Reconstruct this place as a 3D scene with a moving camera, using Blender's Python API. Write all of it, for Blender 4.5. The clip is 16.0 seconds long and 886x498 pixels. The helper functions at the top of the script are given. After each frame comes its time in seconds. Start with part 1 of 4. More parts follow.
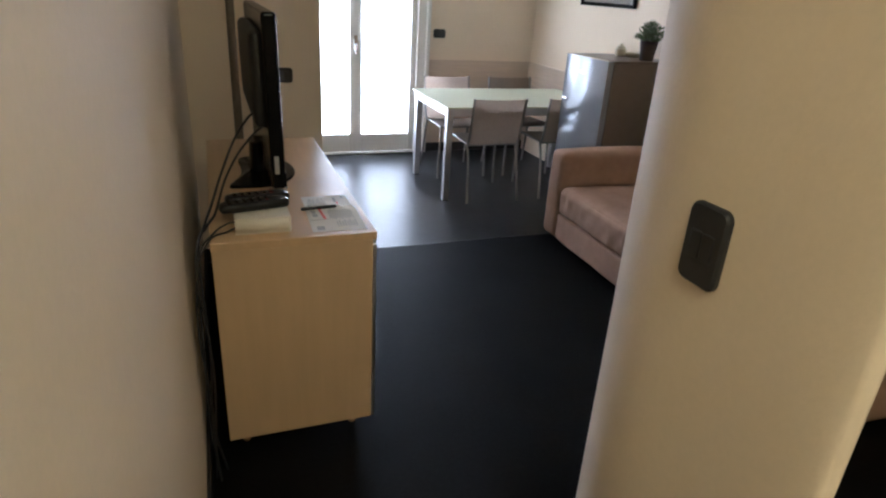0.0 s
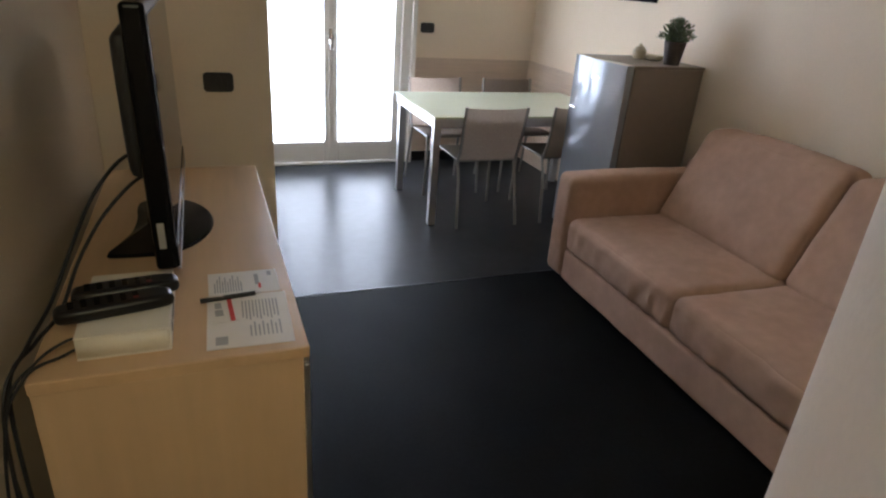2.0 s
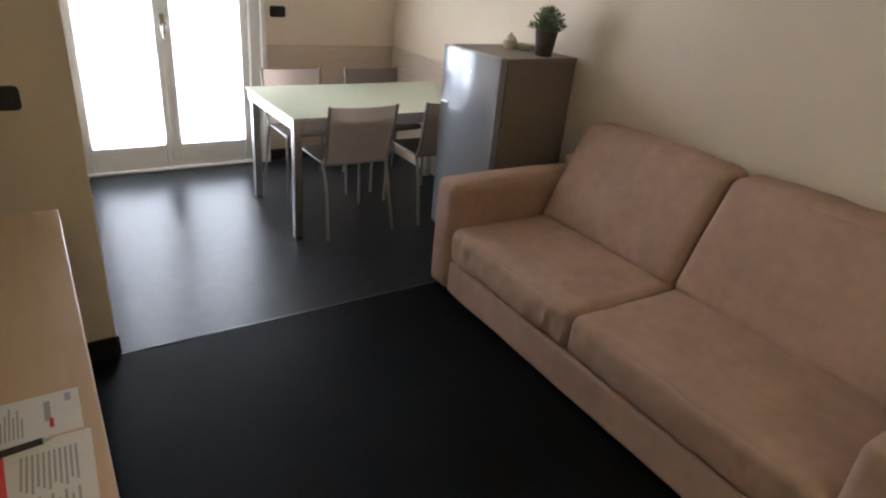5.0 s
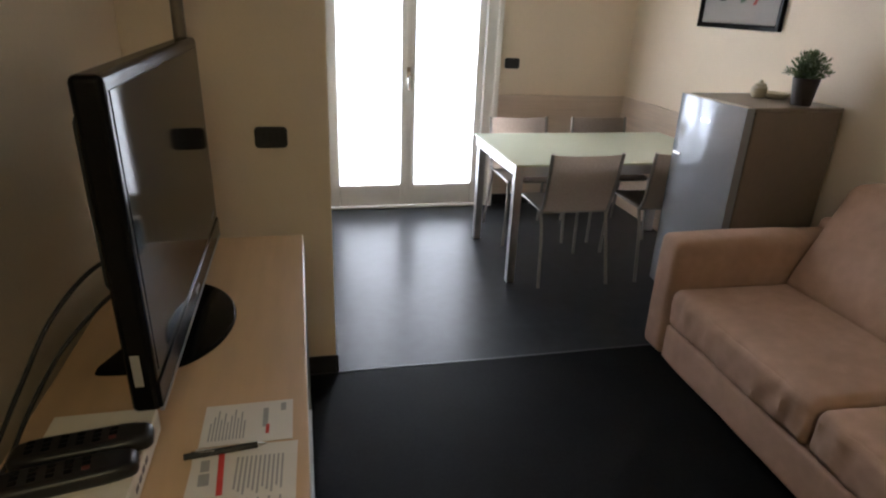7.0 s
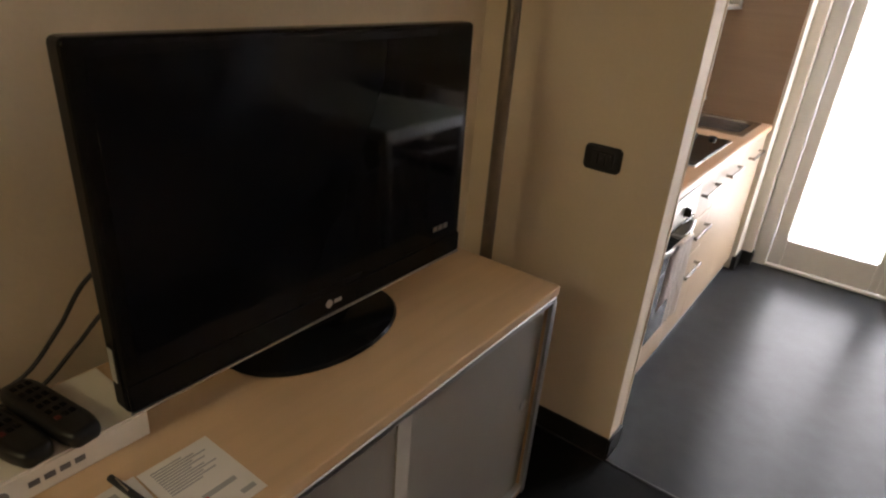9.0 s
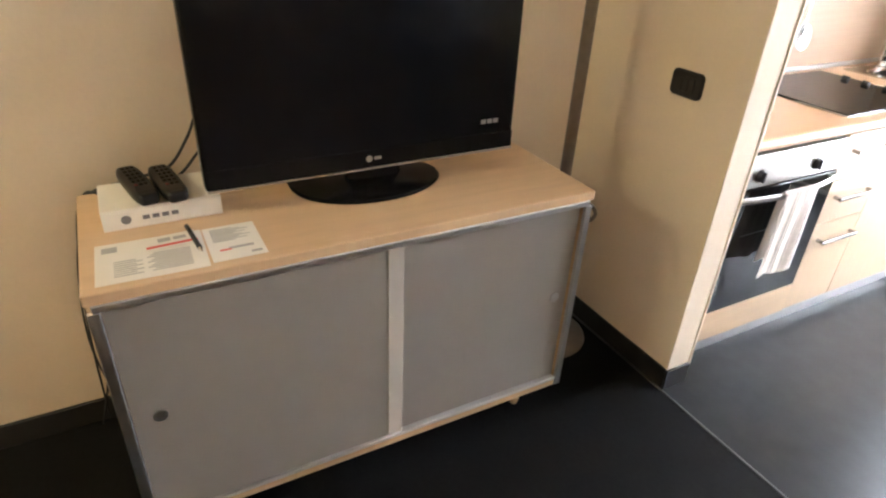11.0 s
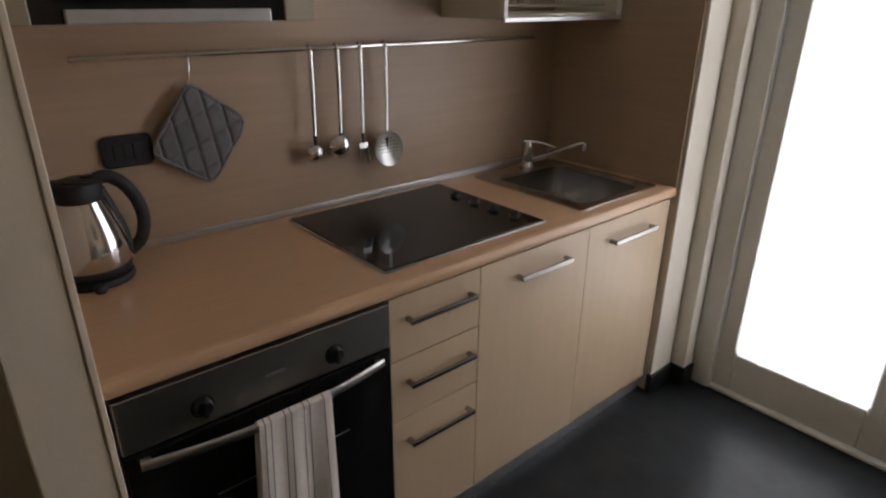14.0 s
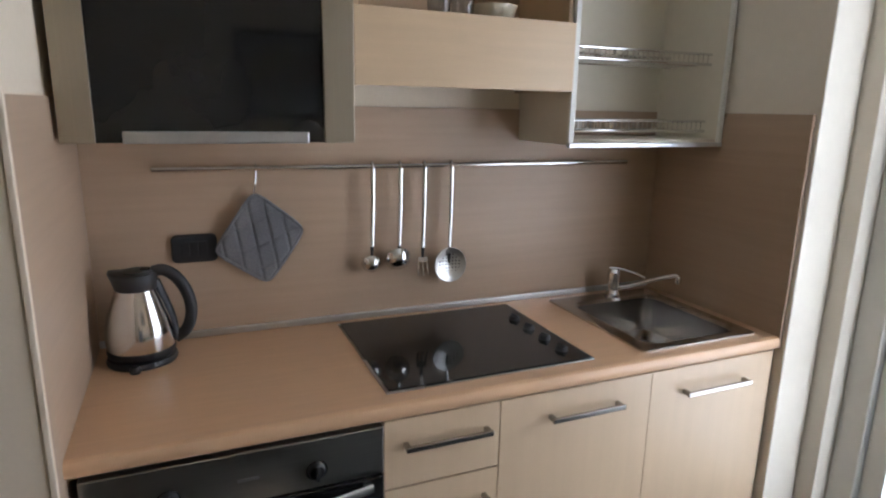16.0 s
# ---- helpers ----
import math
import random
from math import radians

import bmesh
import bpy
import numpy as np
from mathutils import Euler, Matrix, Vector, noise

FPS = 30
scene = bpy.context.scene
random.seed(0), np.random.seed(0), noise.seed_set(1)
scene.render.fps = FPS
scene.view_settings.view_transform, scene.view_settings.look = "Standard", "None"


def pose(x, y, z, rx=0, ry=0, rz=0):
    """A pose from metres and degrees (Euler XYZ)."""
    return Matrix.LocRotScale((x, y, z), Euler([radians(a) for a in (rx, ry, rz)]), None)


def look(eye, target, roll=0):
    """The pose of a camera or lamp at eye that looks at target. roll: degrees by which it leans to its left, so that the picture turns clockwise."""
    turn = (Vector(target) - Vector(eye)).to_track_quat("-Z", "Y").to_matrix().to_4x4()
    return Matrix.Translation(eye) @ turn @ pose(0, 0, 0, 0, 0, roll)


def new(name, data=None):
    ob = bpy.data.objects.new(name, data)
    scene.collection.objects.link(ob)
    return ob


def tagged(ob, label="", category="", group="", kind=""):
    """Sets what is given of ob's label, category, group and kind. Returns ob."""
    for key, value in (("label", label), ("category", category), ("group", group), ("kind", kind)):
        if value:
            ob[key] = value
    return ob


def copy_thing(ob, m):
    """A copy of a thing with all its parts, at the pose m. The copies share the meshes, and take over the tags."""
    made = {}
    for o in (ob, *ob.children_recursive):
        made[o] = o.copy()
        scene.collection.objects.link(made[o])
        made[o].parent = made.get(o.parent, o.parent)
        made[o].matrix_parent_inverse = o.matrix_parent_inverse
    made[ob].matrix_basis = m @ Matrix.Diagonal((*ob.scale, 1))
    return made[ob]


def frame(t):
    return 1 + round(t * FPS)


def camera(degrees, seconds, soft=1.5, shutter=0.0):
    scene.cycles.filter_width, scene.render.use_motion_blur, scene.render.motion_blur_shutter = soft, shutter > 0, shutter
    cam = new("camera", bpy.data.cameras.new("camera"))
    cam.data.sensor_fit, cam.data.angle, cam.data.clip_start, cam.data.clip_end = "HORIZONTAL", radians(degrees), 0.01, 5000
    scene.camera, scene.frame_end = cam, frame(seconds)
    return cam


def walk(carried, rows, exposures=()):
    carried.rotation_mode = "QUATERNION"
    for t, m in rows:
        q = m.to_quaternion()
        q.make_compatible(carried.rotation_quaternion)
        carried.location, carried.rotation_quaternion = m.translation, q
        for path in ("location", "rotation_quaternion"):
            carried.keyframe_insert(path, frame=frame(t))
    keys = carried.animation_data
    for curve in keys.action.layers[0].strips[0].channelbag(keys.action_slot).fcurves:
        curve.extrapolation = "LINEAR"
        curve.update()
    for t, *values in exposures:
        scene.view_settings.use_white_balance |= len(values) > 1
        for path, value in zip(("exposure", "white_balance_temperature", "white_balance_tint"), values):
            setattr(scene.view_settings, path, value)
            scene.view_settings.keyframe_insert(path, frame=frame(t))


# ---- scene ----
cam = camera(72.2, 16.0, soft=2.2)
PATH = [
    (0, (-0.144, -0.093, 1.528), (0.527, 1.618, 0.738), 3.6),
    (0.5, (-0.157, 0.054, 1.529), (0.599, 1.79, 0.885), 3.2),
    (1, (-0.115, 0.253, 1.524), (0.646, 1.93, 0.744), 3.1),
    (1.5, (0.0, 0.467, 1.489), (0.668, 2.151, 0.641), 4.3),
    (2, (0.153, 0.584, 1.511), (0.845, 2.275, 0.698), 4.4),
    (2.5, (0.187, 0.675, 1.514), (0.925, 2.328, 0.663), 5.7),
    (3, (0.229, 0.866, 1.512), (1.069, 2.474, 0.671), 6.1),
    (3.5, (0.252, 0.972, 1.515), (1.18, 2.503, 0.624), 5.7),
    (3.7, (0.276, 0.973, 1.54), (1.218, 2.485, 0.629), 6.0),
    (5.8, (0.319, 0.904, 1.568), (1.396, 2.39, 0.773), 4.6),
    (6, (0.325, 0.899, 1.558), (1.296, 2.452, 0.755), 4.0),
    (6.5, (0.299, 0.944, 1.561), (0.966, 2.66, 0.779), 5.0),
    (7, (0.327, 0.99, 1.541), (0.76, 2.792, 0.789), 2.4),
    (7.5, (0.385, 1.135, 1.53), (0.616, 2.953, 0.731), 3.9),
    (8, (0.391, 1.368, 1.555), (0.246, 3.204, 0.775), 6.1),
    (8.5, (0.582, 1.476, 1.539), (-0.051, 3.211, 0.772), 6.6),
    (9, (0.866, 1.605, 1.54), (-0.177, 3.088, 0.695), 4.7),
    (9.2, (0.945, 1.66, 1.53), (-0.25, 3.06, 0.735), 4.0),
    (11.3, (1.5, 1.849, 1.507), (-0.005, 2.686, 0.49), 2.9),
    (11.5, (1.48, 1.919, 1.518), (0.01, 2.899, 0.581), 2.0),
    (12, (1.406, 2.195, 1.525), (0.189, 3.583, 0.756), 1.4),
    (12.5, (1.421, 2.483, 1.515), (0.255, 3.915, 0.746), 0.7),
    (13, (1.499, 2.825, 1.525), (0.208, 4.124, 0.721), 1.7),
    (13.5, (1.504, 3.076, 1.499), (0.204, 4.362, 0.69), 0.8),
    (14, (1.421, 3.335, 1.516), (0.016, 4.534, 0.748), 0.4),
    (14.5, (1.47, 3.566, 1.503), (-0.136, 4.453, 0.708), 0.4),
    (15, (1.53, 3.666, 1.523), (-0.174, 4.366, 0.744), 3.4),
    (15.5, (1.549, 3.688, 1.525), (-0.173, 4.408, 0.805), 3.2),
    (16, (1.574, 3.701, 1.55), (-0.22, 4.462, 1.1), 1.1),
]
walk(cam, [(r[0], look(*r[1:])) for r in PATH],
     exposures=[(0, 0.1, 5500, 10), (0.5, 0.14, 5650, 10), (1.5, 0.02, 5750, 10), (3.5, -0.03, 5900, 10), (6, -0.06, 6150, 10), (7, -0.22, 6150, 10), (8.5, -0.13, 6550, 13), (9, 0.0, 6900, 14), (11.3, 1.58, 6050, 10), (11.5, 1.42, 5950, 10), (12, 0.45, 6350, 10), (12.5, -0.58, 6450, 11), (13, -0.95, 6550, 13), (13.5, -0.92, 6600, 13), (14, -1.5, 6700, 12), (14.5, -1.1, 6400, 11), (15, -0.58, 6200, 10), (15.5, -0.62, 6150, 9), (16, -0.68, 5900, 8)])

# ---- light ----
world = bpy.data.worlds.new("sky")
scene.world = world
world.use_nodes = True
wn = world.node_tree
sky = wn.nodes.new("ShaderNodeTexSky")
sky.sky_type = "NISHITA"
sky.sun_disc = False
sky.sun_elevation, sky.sun_rotation = radians(48), radians(200)
wn.links.new(sky.outputs[0], wn.nodes["Background"].inputs[0])
wn.nodes["Background"].inputs[1].default_value = 0.12


def area_lamp(name, m, w, h, watts, color):
    lamp = bpy.data.lights.new(name, "AREA")
    lamp.shape, lamp.size, lamp.size_y, lamp.energy, lamp.color = "RECTANGLE", w, h, watts, color
    ob = new(name, lamp)
    ob.matrix_basis = m
    return ob


# bright open daylight outside the glazed door
area_lamp("window_daylight", look((0.10, 7.7, 0.6), (0.10, 0, 0.6)), 5.3, 8, 3050, (0.88, 0.91, 1.0))
# warm lamp of the entrance hall, behind the first camera stand
area_lamp("hall_lamp", look((0.1, -0.75, 2.66), (0.1, -0.75, 0)), 0.9, 0.9, 20, (1.0, 0.91, 0.57))


# ---- materials ----
def material(name, color, rough=0.5, metal=0.0, grain=0.08, scale=(30, 30, 30), stain=0.06, stain_scale=2.5, bump=0.0,
             bump_scale=200.0, spec=0.5, coat=0.0, trans=0.0, rough_var=0.0):
    """Principled surface with fine grain, larger uneven tone and fine relief, at object scale."""
    m = bpy.data.materials.new(name)
    m.use_nodes = True
    nt = m.node_tree
    b = nt.nodes["Principled BSDF"]
    co = nt.nodes.new("ShaderNodeTexCoord")
    mp = nt.nodes.new("ShaderNodeMapping")
    mp.inputs["Scale"].default_value = scale
    nt.links.new(co.outputs["Object"], mp.inputs["Vector"])
    n1 = nt.nodes.new("ShaderNodeTexNoise")
    n1.inputs["Scale"].default_value, n1.inputs["Detail"].default_value = 1.0, 5.0
    nt.links.new(mp.outputs[0], n1.inputs["Vector"])
    n2 = nt.nodes.new("ShaderNodeTexNoise")
    n2.inputs["Scale"].default_value, n2.inputs["Detail"].default_value = stain_scale, 3.0
    nt.links.new(co.outputs["Object"], n2.inputs["Vector"])
    total = None
    for n, amount in ((n1, grain), (n2, stain)):
        r = nt.nodes.new("ShaderNodeMapRange")
        r.inputs["From Min"].default_value, r.inputs["From Max"].default_value = 0.25, 0.75
        r.inputs["To Min"].default_value, r.inputs["To Max"].default_value = 1 - amount, 1 + amount
        nt.links.new(n.outputs["Fac"], r.inputs["Value"])
        if total is None:
            total = r
        else:
            mul = nt.nodes.new("ShaderNodeMath")
            mul.operation = "MULTIPLY"
            nt.links.new(total.outputs[0], mul.inputs[0])
            nt.links.new(r.outputs[0], mul.inputs[1])
            total = mul
    sc = nt.nodes.new("ShaderNodeVectorMath")
    sc.operation = "SCALE"
    sc.inputs[0].default_value = color
    nt.links.new(total.outputs[0], sc.inputs["Scale"])
    nt.links.new(sc.outputs[0], b.inputs["Base Color"])
    b.inputs["Roughness"].default_value, b.inputs["Metallic"].default_value = rough, metal
    b.inputs["Specular IOR Level"].default_value = spec
    b.inputs["Coat Weight"].default_value = coat
    b.inputs["Transmission Weight"].default_value = trans
    if rough_var:
        r = nt.nodes.new("ShaderNodeMapRange")
        r.inputs["From Min"].default_value, r.inputs["From Max"].default_value = 0.3, 0.7
        r.inputs["To Min"].default_value, r.inputs["To Max"].default_value = rough - rough_var, rough + rough_var
        nt.links.new(n2.outputs["Fac"], r.inputs["Value"])
        nt.links.new(r.outputs[0], b.inputs["Roughness"])
    if bump:
        n3 = nt.nodes.new("ShaderNodeTexNoise")
        n3.inputs["Scale"].default_value, n3.inputs["Detail"].default_value = bump_scale, 3.0
        nt.links.new(co.outputs["Object"], n3.inputs["Vector"])
        bp = nt.nodes.new("ShaderNodeBump")
        bp.inputs["Strength"].default_value, bp.inputs["Distance"].default_value = bump, 0.002
        nt.links.new(n3.outputs["Fac"], bp.inputs["Height"])
        nt.links.new(bp.outputs[0], b.inputs["Normal"])
    return m


PAINT = material("cream_wall_paint", (0.80, 0.678, 0.525), 0.75, grain=0.02, scale=(90, 90, 90), stain=0.035, stain_scale=1.6, bump=0.25, bump_scale=120)
WHITE = material("white_window_paint", (0.80, 0.78, 0.72), 0.4, grain=0.02, stain=0.03)
CREAMWHITE = material("cream_white_paint", (0.80, 0.73, 0.62), 0.55, grain=0.02, stain=0.03, bump=0.12, bump_scale=120)
CEIL = material("white_ceiling_paint", (0.84, 0.81, 0.74), 0.85, grain=0.02, stain=0.03)
BLACKFLOOR = material("matt_black_flooring", (0.0052, 0.0050, 0.0050), 0.6, grain=0.3, scale=(60, 60, 60), stain=0.35, stain_scale=3.0, bump=0.3, bump_scale=160, spec=0.06)
STONE = material("polished_dark_stone", (0.020, 0.0218, 0.0235), 0.31, grain=0.22, scale=(14, 14, 14), stain=0.35, stain_scale=2.2, spec=0.155, rough_var=0.03)
STRIP = material("grey_floor_strip", (0.035, 0.035, 0.036), 0.5, grain=0.1, stain=0.1)
SKIRT = material("black_skirting", (0.02, 0.019, 0.019), 0.4, grain=0.1, stain=0.15)
MAPLE = material("maple_laminate", (0.56, 0.412, 0.268), 0.42, grain=0.035, scale=(34, 34, 2.5), stain=0.04)
MAPLE_TOP = material("maple_laminate_top", (0.60, 0.435, 0.275), 0.36, grain=0.06, scale=(30, 3, 30), stain=0.04)
BEECH = material("beech_laminate_side", (0.57, 0.395, 0.235), 0.42, grain=0.05, scale=(34, 34, 2.5), stain=0.05)
BEECH_TOP = material("beech_laminate_top", (0.58, 0.39, 0.225), 0.36, grain=0.07, scale=(30, 3, 30), stain=0.05)
WORKTOP = material("beech_worktop", (0.60, 0.375, 0.218), 0.33, grain=0.045, scale=(70, 6, 70), stain=0.04)
WAINSCOT = material("beige_wall_panel", (0.62, 0.50, 0.385), 0.5, grain=0.08, scale=(45, 2.5, 60), stain=0.05)
WAINSCOT_FAR = material("beige_wall_panel_far", (0.62, 0.50, 0.385), 0.5, grain=0.08, scale=(2.5, 45, 60), stain=0.05)
SPLASH = material("wood_grain_panel", (0.44, 0.314, 0.214), 0.42, grain=0.05, scale=(45, 2.5, 60), stain=0.05)
SPLASH_SIDE = material("wood_grain_side_panel", (0.44, 0.314, 0.214), 0.42, grain=0.05, scale=(2.5, 45, 60), stain=0.05)
STEEL = material("brushed_steel", (0.55, 0.54, 0.52), 0.28, metal=1.0, grain=0.06, scale=(300, 6, 300), stain=0.05, rough_var=0.06)
SINKSTEEL = material("polished_sink_steel", (0.56, 0.54, 0.52), 0.21, metal=1.0, grain=0.05, scale=(200, 200, 200), stain=0.08, rough_var=0.05)
CHROME = material("chrome", (0.72, 0.71, 0.70), 0.12, metal=1.0, grain=0.03, stain=0.05)
ALU = material("satin_aluminium", (0.58, 0.58, 0.58), 0.38, metal=1.0, grain=0.04, stain=0.04)
CHAMPAGNE = material("champagne_metal", (0.36, 0.31, 0.235), 0.4, metal=0.8, grain=0.04, scale=(200, 200, 4), stain=0.04)
STRIPGLASS = material("pale_frosted_strip", (0.50, 0.46, 0.41), 0.4, grain=0.02, stain=0.04)
HANDLE = material("dark_brushed_steel", (0.34, 0.32, 0.30), 0.26, metal=1.0, grain=0.06, scale=(300, 6, 300), stain=0.05)
CHAIRTUBE = material("grey_metal_tube", (0.30, 0.285, 0.265), 0.45, metal=0.7, grain=0.05, stain=0.06)
PRINT = material("pale_grey_print", (0.36, 0.35, 0.34), 0.7)
DARKSTEEL = material("dark_steel_panel", (0.40, 0.38, 0.35), 0.33, metal=1.0, grain=0.05, scale=(300, 6, 300), stain=0.05)
BLACKGLASS = material("black_glass", (0.011, 0.0105, 0.010), 0.06, grain=0.0, stain=0.1, spec=0.38)
SCREEN = material("screen_glass", (0.005, 0.005, 0.006), 0.06, grain=0.0, stain=0.1, spec=0.115)
GLOSSBLACK = material("gloss_black_plastic", (0.006, 0.006, 0.0065), 0.2, grain=0.05, stain=0.1, spec=0.10)
REMOTE = material("black_remote_plastic", (0.009, 0.009, 0.010), 0.32, grain=0.1, stain=0.1, spec=0.35)
BLACK = material("matt_black_plastic", (0.018, 0.018, 0.020), 0.5, grain=0.15, stain=0.1, bump=0.15)
SOFA = material("beige_microfibre", (0.45, 0.296, 0.218), 0.92, grain=0.065, scale=(22, 22, 22), stain=0.08, stain_scale=6.0, bump=0.5, bump_scale=420, spec=0.15)
GREYFRIDGE = material("grey_fridge_side", (0.22, 0.175, 0.14), 0.42, grain=0.04, stain=0.04)
SILVER = material("silver_fridge_door", (0.33, 0.35, 0.39), 0.15, metal=0.2, grain=0.02, stain=0.03)
TABLEGLASS = material("pale_green_table_glass", (0.70, 0.75, 0.58), 0.14, grain=0.01, stain=0.02)
MESH = material("beige_woven_mesh", (0.36, 0.29, 0.235), 0.8, grain=0.2, scale=(220, 220, 60), stain=0.05, bump=0.4, bump_scale=500)
FROST = material("frosted_grey_glass", (0.36, 0.33, 0.29), 0.38, grain=0.02, stain=0.04, trans=0.35)
PAPER = material("white_paper", (0.72, 0.68, 0.62), 0.6, grain=0.02, stain=0.03)
BOOKWHITE = material("off_white_card", (0.76, 0.71, 0.62), 0.45, grain=0.02, stain=0.04)
INK = material("grey_ink", (0.16, 0.15, 0.15), 0.7)
RED = material("red_ink", (0.62, 0.05, 0.04), 0.5)
DARKRED = material("dark_red_button", (0.13, 0.015, 0.015), 0.5)
GREYCLOTH = material("grey_quilted_cloth", (0.35, 0.35, 0.375), 0.9, grain=0.15, scale=(250, 250, 250), stain=0.1, bump=0.4, bump_scale=500)
TOWEL = material("off_white_towel", (0.85, 0.765, 0.70), 0.95, grain=0.08, scale=(200, 200, 200), stain=0.05, bump=0.4, bump_scale=500)
STRIPE = material("dark_towel_stripe", (0.10, 0.075, 0.075), 0.95, grain=0.1)
POLE = material("bronze_grey_metal", (0.19, 0.155, 0.12), 0.42, metal=0.4, grain=0.1, stain=0.15)
BROWN = material("brown_leather", (0.10, 0.045, 0.025), 0.55, grain=0.2, stain=0.15)
POT = material("dark_clay_pot", (0.05, 0.035, 0.028), 0.6, grain=0.15, stain=0.15)
LEAF = material("green_leaf", (0.085, 0.125, 0.042), 0.55, grain=0.3, scale=(40, 40, 40), stain=0.3, stain_scale=20)
CERAMIC = material("cream_ceramic", (0.62, 0.54, 0.40), 0.35, grain=0.05, stain=0.08)
INSIDE = material("white_melamine", (0.72, 0.66, 0.54), 0.45, grain=0.02, stain=0.02)
ORANGE = material("orange_print", (0.75, 0.25, 0.08), 0.6)
YELLOW = material("yellow_print", (0.80, 0.58, 0.12), 0.6)
GREEN = material("green_print", (0.10, 0.22, 0.12), 0.6)


def woven(m, share):
    """Lets some of the light through a taut open weave."""
    nt = m.node_tree
    out, tl, mix = nt.nodes["Material Output"], nt.nodes.new("ShaderNodeBsdfTranslucent"), nt.nodes.new("ShaderNodeMixShader")
    tl.inputs["Color"].default_value = (0.60, 0.51, 0.42, 1)
    mix.inputs[0].default_value = share
    nt.links.new(nt.nodes["Principled BSDF"].outputs[0], mix.inputs[1])
    nt.links.new(tl.outputs[0], mix.inputs[2])
    nt.links.new(mix.outputs[0], out.inputs["Surface"])


woven(MESH, 0.22)


def clear_glass(name, rough=0.0):
    m = bpy.data.materials.new(name)
    m.use_nodes = True
    b = m.node_tree.nodes["Principled BSDF"]
    b.inputs["Transmission Weight"].default_value, b.inputs["Roughness"].default_value = 1.0, rough
    b.inputs["IOR"].default_value = 1.45
    return m


GLASS = clear_glass("clear_glass")


def sheer(name):
    m = bpy.data.materials.new(name)
    m.use_nodes = True
    nt = m.node_tree
    nt.nodes.remove(nt.nodes["Principled BSDF"])
    tl, df, tp = (nt.nodes.new(k) for k in ("ShaderNodeBsdfTranslucent", "ShaderNodeBsdfDiffuse", "ShaderNodeBsdfTransparent"))
    co, ns = nt.nodes.new("ShaderNodeTexCoord"), nt.nodes.new("ShaderNodeTexNoise")
    mp, rg = nt.nodes.new("ShaderNodeMapping"), nt.nodes.new("ShaderNodeMapRange")
    mp.inputs["Scale"].default_value = (25, 25, 1.5)
    rg.inputs["To Min"].default_value, rg.inputs["To Max"].default_value = 0.80, 0.94
    nt.links.new(co.outputs["Object"], mp.inputs["Vector"])
    nt.links.new(mp.outputs[0], ns.inputs["Vector"])
    nt.links.new(ns.outputs["Fac"], rg.inputs["Value"])
    for n in (tl, df):
        n.inputs["Color"].default_value = (0.88, 0.88, 0.87, 1)
    a, b = nt.nodes.new("ShaderNodeMixShader"), nt.nodes.new("ShaderNodeMixShader")
    a.inputs[0].default_value = 0.2
    nt.links.new(tl.outputs[0], a.inputs[1])
    nt.links.new(df.outputs[0], a.inputs[2])
    nt.links.new(rg.outputs[0], b.inputs[0])
    nt.links.new(tp.outputs[0], b.inputs[1])
    nt.links.new(a.outputs[0], b.inputs[2])
    nt.links.new(b.outputs[0], nt.nodes["Material Output"].inputs["Surface"])
    return m


SHEER = sheer("sheer_white_curtain")


# ---- mesh helpers ----
def box(bm, x0, x1, y0, y1, z0, z1, bevel=0.0, seg=2):
    m = Matrix.LocRotScale(((x0 + x1) / 2, (y0 + y1) / 2, (z0 + z1) / 2), None, (x1 - x0, y1 - y0, z1 - z0))
    vs = bmesh.ops.create_cube(bm, size=1, matrix=m)["verts"]
    if bevel:
        es = list({e for v in vs for e in v.link_edges})
        bmesh.ops.bevel(bm, geom=es, offset=bevel, segments=seg, affect="EDGES", profile=0.5)
    return bm


def B(*a, **k):
    return box(bmesh.new(), *a, **k)


def lathe(profile, center=(0, 0, 0), n=32, bm=None, sx=1.0, sy=1.0):
    """Turns (radius, height) pairs round the upright axis."""
    bm = bm or bmesh.new()
    rings = []
    for r, z in profile:
        rings.append([bm.verts.new((center[0] + sx * r * math.cos(2 * math.pi * i / n), center[1] + sy * r * math.sin(2 * math.pi * i / n), center[2] + z)) for i in range(n)])
    for a, b in zip(rings, rings[1:]):
        for i in range(n):
            bm.faces.new((a[i], a[(i + 1) % n], b[(i + 1) % n], b[i]))
    if profile[0][0] > 1e-6:
        bm.faces.new(list(reversed(rings[0])))
    if profile[-1][0] > 1e-6:
        bm.faces.new(rings[-1])
    return bm


def smooth_line(pts, steps=8):
    """Catmull-Rom line through the points."""
    p = [Vector(q) for q in pts]
    p = [2 * p[0] - p[1]] + p + [2 * p[-1] - p[-2]]
    out = []
    for i in range(1, len(p) - 2):
        for s in range(steps):
            t = s / steps
            out.append(0.5 * ((2 * p[i]) + (p[i + 1] - p[i - 1]) * t + (2 * p[i - 1] - 5 * p[i] + 4 * p[i + 1] - p[i + 2]) * t * t
                              + (3 * p[i] - p[i - 1] - 3 * p[i + 1] + p[i + 2]) * t ** 3))
    out.append(p[-2])
    return out


